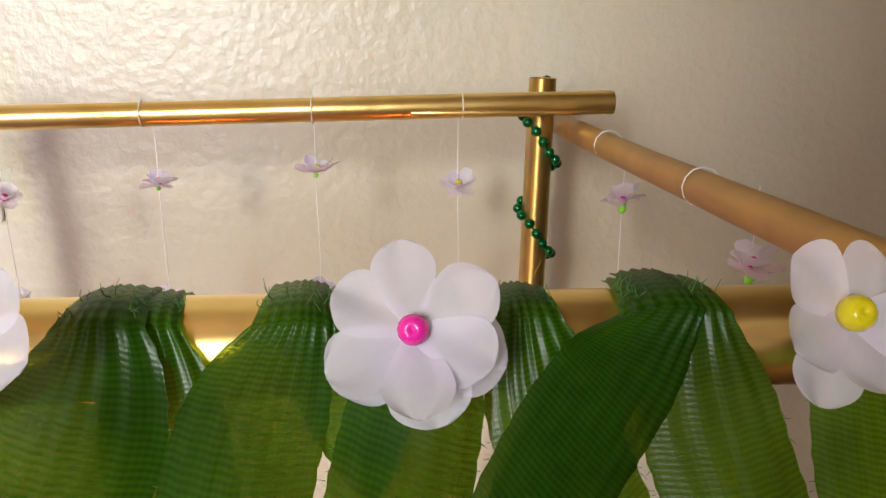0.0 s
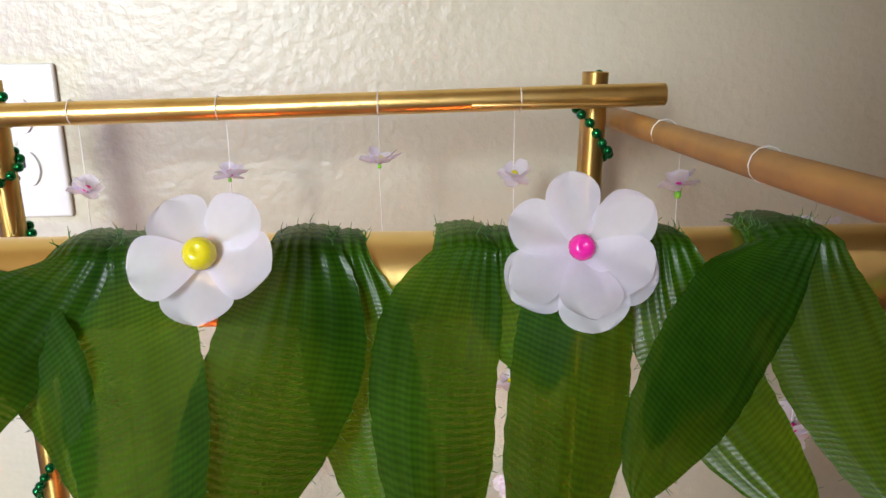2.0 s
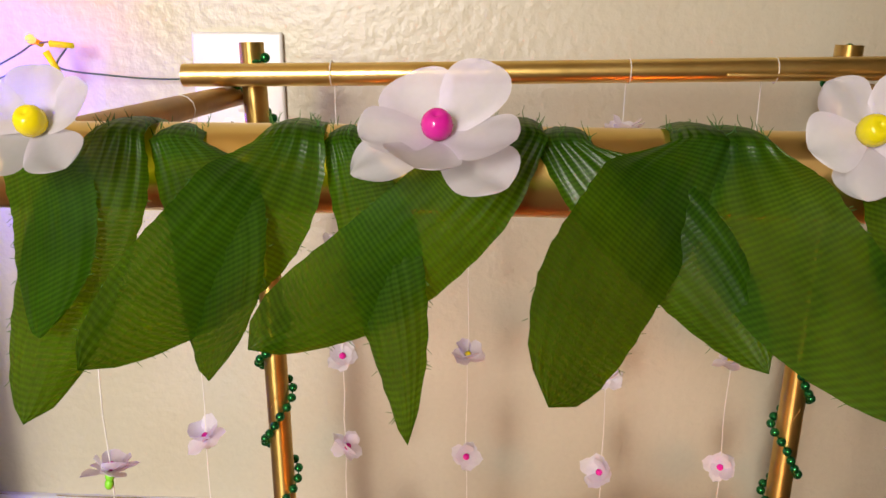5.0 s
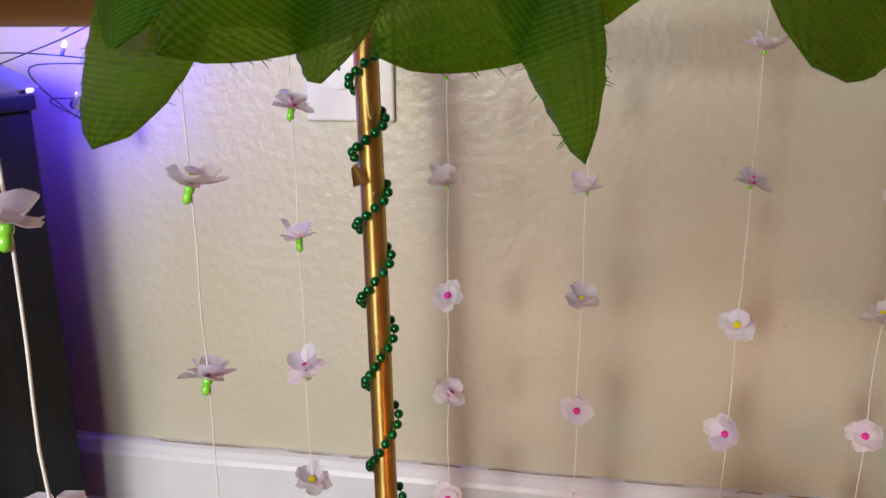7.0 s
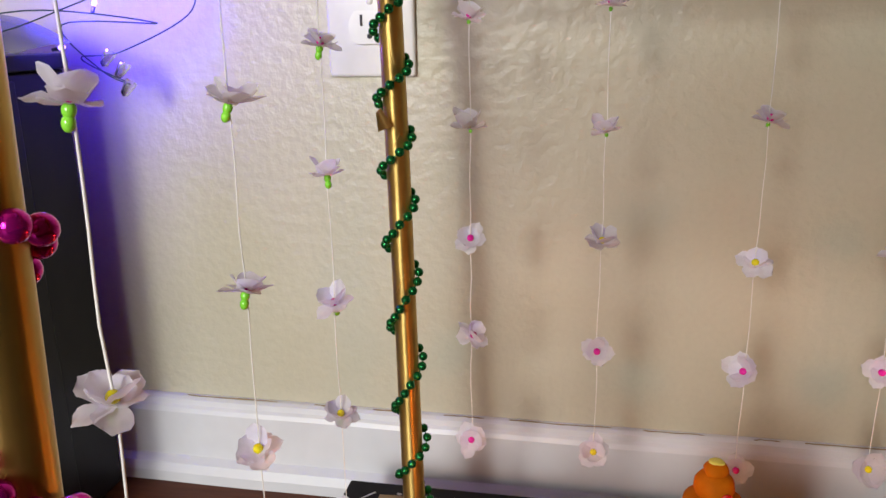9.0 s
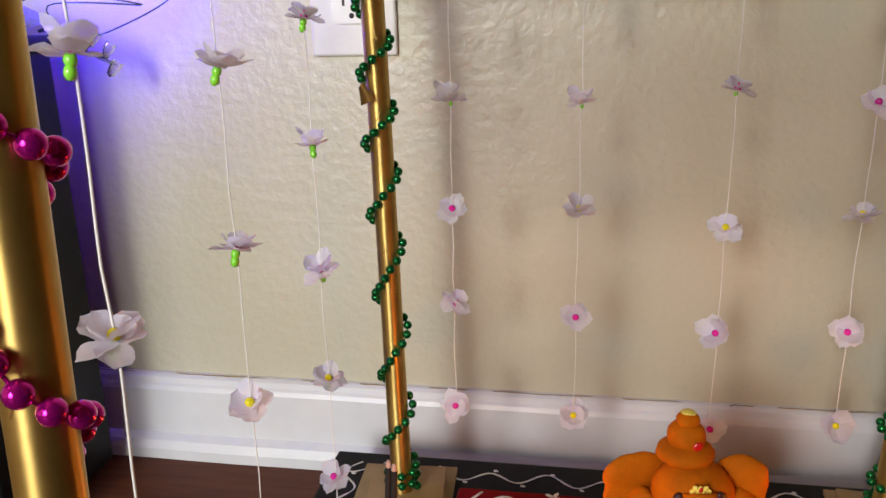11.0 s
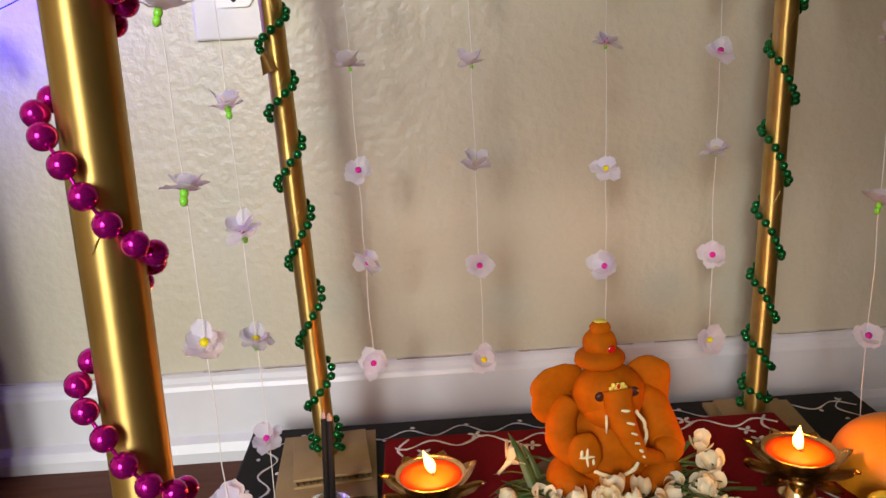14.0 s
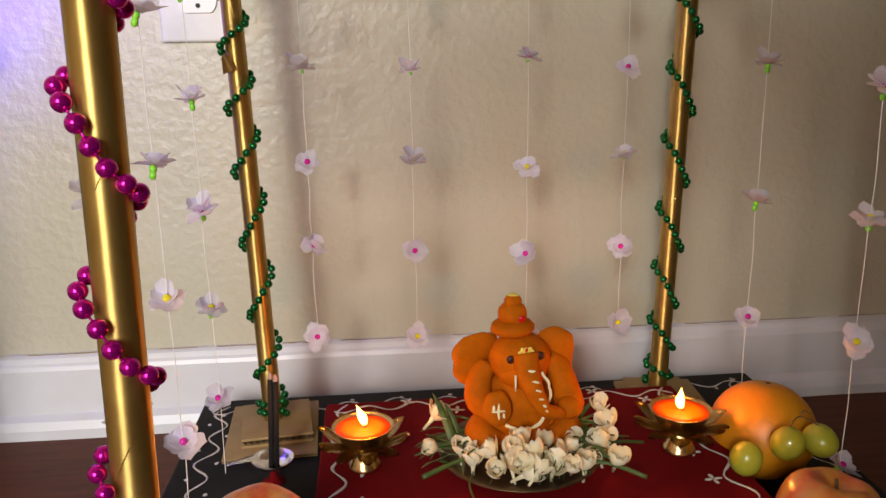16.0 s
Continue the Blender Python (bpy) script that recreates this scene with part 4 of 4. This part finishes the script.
def bud_petal(r, h, half, flare, ang, rg):
    """A waxy spoon-shaped petal that follows the egg shape of the bud."""
    ph = rg.uniform(0, 6)
    turn = pose(0, 0, 0, 0, 0, ang)
    def place(u, v):
        q = v ** 0.85
        e = (u * 2 - 1) * radians(half) * (0.45 + 0.55 * math.sin(math.pi / 2 * min(1, q / 0.45)))
        e *= 0.6 * math.sqrt(max(0.0, 1 - max(0.0, (q - 0.50) / 0.50) ** 2.2)) + 0.4 * (1 - max(0.0, (q - 0.50) / 0.50) ** 1.6) + 0.01
        d = r * math.sin(math.pi * (0.12 + 0.72 * q)) ** 0.75 + flare * r * q * q * 0.9 + 0.00015 * math.sin(5 * u + ph)
        return turn @ Vector((d * math.cos(e), d * math.sin(e), h * (q - 0.28 * flare * q * q - 0.05 * (u * 2 - 1) ** 2 * q)))
    return sheet(8, 9, place, None, (r, h))


def blossom_meshes(seed):
    """A waxy green-white tube and two rings of rounded petals, more or less open."""
    rg = random.Random(seed)
    wide = (0.12, 0.40, 1.10, 0.25, 0.60, 0.85)[seed % 6]
    cup = mesh_of("blossom", sweep([(0, 0, -0.0110), (0.0004, 0, -0.004), (0, 0, 0.0012)], [0.0009, 0.0013, 0.0024], 8), BLOSSOM)
    petals = []
    for ring in range(2):
        for k in range(3):
            ang = 120 * k + 60 * ring + rg.uniform(-8, 8)
            r, h, fl = (0.0060, 0.0136, wide) if ring == 0 else (0.0050, 0.0126, wide * 0.45)
            petals.append(mesh_of("petal", bud_petal(r * rg.uniform(.95, 1.05), h * rg.uniform(0.92, 1.06), 54 - 12 * wide, fl + rg.uniform(-0.05, 0.25), ang, rg), BLOSSOM))
    return cup, petals


BLOSSOMS = [blossom_meshes(60 + i) for i in range(12)]
rg = random.Random(12)
spots = []
for i in range(36):
    for _ in range(80):
        a, r = rg.uniform(math.pi * 1.0, math.pi * 2.0), rg.uniform(0.010, 0.055)
        x, y = PL.x + 0.006 + math.cos(a) * r * 0.94, PL.y - 0.004 + math.sin(a) * r * 0.88
        if y > -0.279 and abs(x - 0.274) < 0.034:
            continue
        z = PL.z + 0.010 + 0.012 * max(0, 1 - ((x - PL.x) / 0.035) ** 2) * rg.random()
        if all((Vector((x, y, z)) - s).length > 0.0104 for s in spots):
            spots.append(Vector((x, y, z)))
            break
for x, y, z in ((0.219, -0.246, 0.121), (0.218, -0.272, 0.111), (0.337, -0.247, 0.121), (0.341, -0.264, 0.116), (0.334, -0.279, 0.110), (0.335, -0.297, 0.107)):
    spots.append(Vector((x, y, z)))
for i, s in enumerate(spots):
    cup, petals = BLOSSOMS[i % 12]
    ob = tagged(part("blossom", cup, None, m=Matrix.Translation(s) @ pose(0, 0, 0, rg.uniform(0, 70), rg.uniform(-50, 50), rg.uniform(0, 360)) @ Matrix.Scale(rg.uniform(0.86, 1.10), 4)),
                "cream white blossom with waxy petals lying on the brass plate", "flower", "blossoms on the plate")
    for p in petals:
        part("petal", p, None, ob)
for i in range(130):
    side = -1 if i % 4 == 0 else 1
    a = radians(rg.uniform(-58, 62)) if side > 0 else radians(180 + rg.uniform(-60, 55))
    p = PL + Vector((math.cos(a) * 0.026, math.sin(a) * 0.022, rg.uniform(0.006, 0.014)))
    b = a + rg.uniform(-.9, .9)
    q = PL + Vector((math.cos(b) * rg.uniform(0.050, 0.078), math.sin(b) * rg.uniform(0.042, 0.060), rg.uniform(0.004, 0.018)))
    if abs((p + q).x / 2 - 0.272) < 0.030 and q.y > -0.28:
        continue
    mid = (p + q) / 2 + Vector((rg.uniform(-.010, .010), rg.uniform(-.010, .010), rg.uniform(0.000, 0.008)))
    thin = rg.choice((0.0003, 0.0004, 0.0005, 0.0009))
    tagged(part("green_sprig", sweep(smooth_path([p, mid, q], 5), [thin] * 10 + [thin * 0.4], 6), STEM), "thin green sprig lying across the brass plate", "sprig", "sprigs on the plate")
for a, m, b, w in (((0.236, -0.286, 0.110), (0.222, -0.290, 0.107), (0.2075, -0.296, 0.104), 0.0017), ((0.318, -0.296, 0.108), (0.333, -0.301, 0.107), (0.350, -0.313, 0.104), 0.0016),
                   ((0.326, -0.272, 0.108), (0.345, -0.276, 0.110), (0.362, -0.272, 0.106), 0.0011), ((0.240, -0.300, 0.108), (0.236, -0.312, 0.106), (0.238, -0.326, 0.101), 0.0006)):
    tagged(part("cut_stem", sweep(smooth_path([a, m, b], 5), [w * 0.8] * 5 + [w] * 6, 8), STEM), "cut green flower stem reaching over the plate rim", "stem", "cut stems on the plate")
for a, b, w in (((0.232, -0.268, 0.108), (0.219, -0.240, 0.137), 0.0030), ((0.236, -0.258, 0.108), (0.227, -0.243, 0.130), 0.0026), ((0.318, -0.248, 0.108), (0.343, -0.235, 0.124), 0.0026), ((0.226, -0.285, 0.106), (0.207, -0.292, 0.108), 0.0022)):
    a, b = Vector(a), Vector(b)
    bm = sheet(4, 10, lambda u, v: a + (b - a) * v + Vector(((u - 0.5) * w * 2 * (1 - v ** 3), 0.001 * abs(u - 0.5) * 2, 0.004 * math.sin(v * 3.1) - 0.002 * (u - .5) ** 2)))
    tagged(part("grass_blade", bm, STEM), "narrow green blade standing among the blossoms", "blade", "blades on the plate")


# ---------------------------------------------------------------- brass lotus lamps
def lotus_petal(length, width, rise, droop, thick=0.0004):
    def place(u, v):
        s = u * 2 - 1
        w = width * math.sin(math.pi * (0.18 + 0.82 * v)) ** 0.8 if v < 0.999 else 0.0001
        return Vector((0.008 + length * v, s * w / 2, rise * v ** 1.5 - droop * max(0, v - 0.75) ** 2 * 8 + 0.0016 * s * s))
    bm = sheet(6, 8, place)
    bmesh.ops.solidify(bm, geom=bm.faces[:], thickness=thick)
    return mesh_of("petal", bm, BRASS)


UPPER, LOWER = lotus_petal(0.0205, 0.0125, 0.0100, 0.003), lotus_petal(0.0175, 0.0110, 0.0005, -0.0035)


def oil_lamp(x, y, turn, flame_lean, size):
    ob = thing("oil_lamp", "lit brass lotus oil lamp with a small flame", "oil lamp", "brass oil lamps", (x, y, RED + 0.0006))
    ob.scale = (size, size, size)
    part("foot", lathe([(0, 0), (0.0098, 0), (0.0102, 0.001), (0.0088, 0.003), (0.0060, 0.0085), (0.0052, 0.0115), (0, 0.0115)], 32), BRASS, ob)
    part("collar", lathe([(0, 0.0105), (0.0085, 0.0110), (0.0095, 0.0122), (0.0085, 0.0134), (0, 0.0134)], 32), BRASS, ob)
    for k in range(8):
        part("lower_petal", LOWER, None, ob, m=pose(0, 0, 0.0120, 0, 0, turn + 45 * k))
        part("upper_petal", UPPER, None, ob, m=pose(0, 0, 0.0135, 0, 0, turn + 22 + 45 * k))
    part("bowl", lathe([(0, 0.0130), (0.0075, 0.0140), (0.0140, 0.0190), (0.0174, 0.0262), (0.0181, 0.0268), (0.0180, 0.0258), (0.0176, 0.0256)][0:6] + [(0.0168, 0.0262), (0.0130, 0.0200), (0.0070, 0.0160), (0, 0.0155)], 40), BRASS, ob)
    part("oil", lathe([(0, 0.0249), (0.0100, 0.0250), (0.0160, 0.0254), (0.0160, 0.0248), (0, 0.0246)], 32), WAX, ob)
    part("wick", sweep([(0.004, -0.004, 0.0222), (0.002, 0.0, 0.0240), (0.0, 0.002, 0.0275)], 0.0009, 8), WICK, ob)
    fl = smooth_path([(0.001, 0.002, 0.0262), (0.0, 0.002, 0.0300), (flame_lean * 0.6, 0.002, 0.0335), (flame_lean * 1.3, 0.002, 0.0385)], 5)
    n = len(fl) - 1
    flame = part("flame", sweep(fl, [0.0031 * math.sin(math.pi * (0.16 + 0.82 * (i / n))) ** 1.0 * (1 - 0.35 * i / n) for i in range(n + 1)], 14), FLAME, ob, "bright yellow flame")
    flame.visible_shadow = False
    flame_light((x, y - 0.001, RED + 0.036 * size), FLAME_POWER)
    return ob


FLAME_POWER = 0.29
oil_lamp(0.1700, -0.264, 8, -0.0025, 1.15)
oil_lamp(0.3890, -0.268, 25, 0.0004, 1.18)

# ---------------------------------------------------------------- incense
stand = thing("incense_stand", "small clear dish on a red stem holding two black incense sticks", "incense stand", place=(0.1025, -0.224, BOARD))
part("stem", lathe([(0, 0), (0.008, 0), (0.0082, 0.001), (0.003, 0.003), (0.0025, 0.010), (0.004, 0.013), (0, 0.013)], 24), RED_CLOTH, stand, "dark red stem")
part("dish", lathe([(0, 0.0130), (0.007, 0.0132), (0.012, 0.0155), (0.0150, 0.0195), (0.0154, 0.0195), (0.0126, 0.0150), (0.0072, 0.0124), (0, 0.0122)], 32), CLEAR, stand)
bm = sheet(6, 12, lambda u, v: Vector((-0.0140 - 0.020 * v, (u - 0.5) * 0.010 * (1 - 0.75 * v), 0.0188 - 0.004 * v + 0.0015 * (2 * u - 1) ** 2)))
bmesh.ops.solidify(bm, geom=bm.faces[:], thickness=0.0006)
part("handle", bm, CLEAR, stand, "clear tapered handle")
for dx, tip in ((-0.0012, (0.0020, 0.003, 0.0800)), (0.0026, (0.0058, 0.002, 0.0785))):
    st = part("incense_stick", sweep([(dx, 0, 0.0128), tuple(0.5 * (p + q) for p, q in zip((dx, 0, 0.0128), tip)), tip], 0.0020, 10), INCENSE, stand)
    end = part("ash_tip", blob(tip, (0.0019, 0.0019, 0.0048), bmesh.new(), seg=12, rings=8), ASH, st)


# ---------------------------------------------------------------- fruit
def apple(place, r, turn):
    prof = [(0, 0.70), (0.10, 0.72), (0.28, 0.86), (0.55, 0.93), (0.83, 0.72), (0.98, 0.30), (0.99, -0.05), (0.90, -0.45), (0.70, -0.78), (0.45, -0.95), (0.22, -0.98), (0.08, -0.88), (0, -0.86)]
    pts = smooth_path([(a, 0, b) for a, b in prof], 3)
    bm = lathe([(max(0, p.x) * r, p.z * r) for p in pts][::-1], 40)
    for v in bm.verts:
        a = math.atan2(v.co.y, v.co.x)
        v.co *= 1 + 0.018 * math.cos(5 * a) * (v.co.z / r)
    ob = tagged(part("apple", bm, APPLE, m=Matrix.Translation(place) @ pose(0, 0, 0, 8, 5, turn)), "ripe red and yellow apple resting on the black platform", "apple", "fruit offerings")
    part("stalk", sweep([(0, 0, 0.66 * r), (0.03 * r, 0, 0.85 * r), (0.10 * r, 0.02 * r, 0.92 * r)], [0.0009, 0.0008, 0.0010], 8), TWIG, ob)
    return ob


apple((0.1095, -0.344, BOARD + 0.0290), 0.0315, 20)
apple((0.4430, -0.362, BOARD + 0.0285), 0.0305, 70)
bm = ball(0.0368, 48, 32)
for v in bm.verts:
    v.co.z *= 0.95
    d = math.hypot(v.co.x, v.co.y)
    if v.co.z > 0.02 and d < 0.008:
        v.co.z -= 0.0016 * (1 - d / 0.008)
ob = tagged(part("orange", bm, ORANGE, m=pose(0.4565, -0.255, BOARD + 0.0352, -10, 8, 0)), "large round orange resting on the black platform beside the red cloth", "orange", "fruit offerings")
part("navel", lathe([(0, 0.0008), (0.0018, 0.0004), (0.0026, -0.0008)], 12), TWIG, ob, m=pose(0, 0, 0.0337))


def grape(place, r, turn):
    bm = ball(r, 24, 16)
    for v in bm.verts:
        v.co.z *= 1.12
    return bm, Matrix.Translation(place) @ pose(0, 0, 0, turn, turn * 0.6, 0)


bunch = thing("grape_bunch", "pair of green grapes on a thin brown stalk", "grapes", "fruit offerings")
for p, t in (((0.4465, -0.3060, 0.1175), 25), ((0.4685, -0.3065, 0.1185), -70)):
    bm, m = grape(p, 0.0106, t)
    part("grape", bm, GRAPE, bunch, m=m)
part("stalk", sweep(smooth_path([(0.4470, -0.306, 0.1280), (0.451, -0.303, 0.132), (0.457, -0.300, 0.133), (0.463, -0.302, 0.131), (0.467, -0.306, 0.1285)], 5), 0.00045, 7), TWIG, bunch)
part("stalk", sweep(smooth_path([(0.457, -0.300, 0.133), (0.461, -0.297, 0.136), (0.465, -0.298, 0.133)], 4), 0.00045, 7), TWIG, bunch)
bm, m = grape((0.4195, -0.305, RED + 0.0118), 0.0105, 10)
tagged(part("grape", bm, GRAPE, m=m), "single loose green grape on the red cloth", "grape", "fruit offerings")
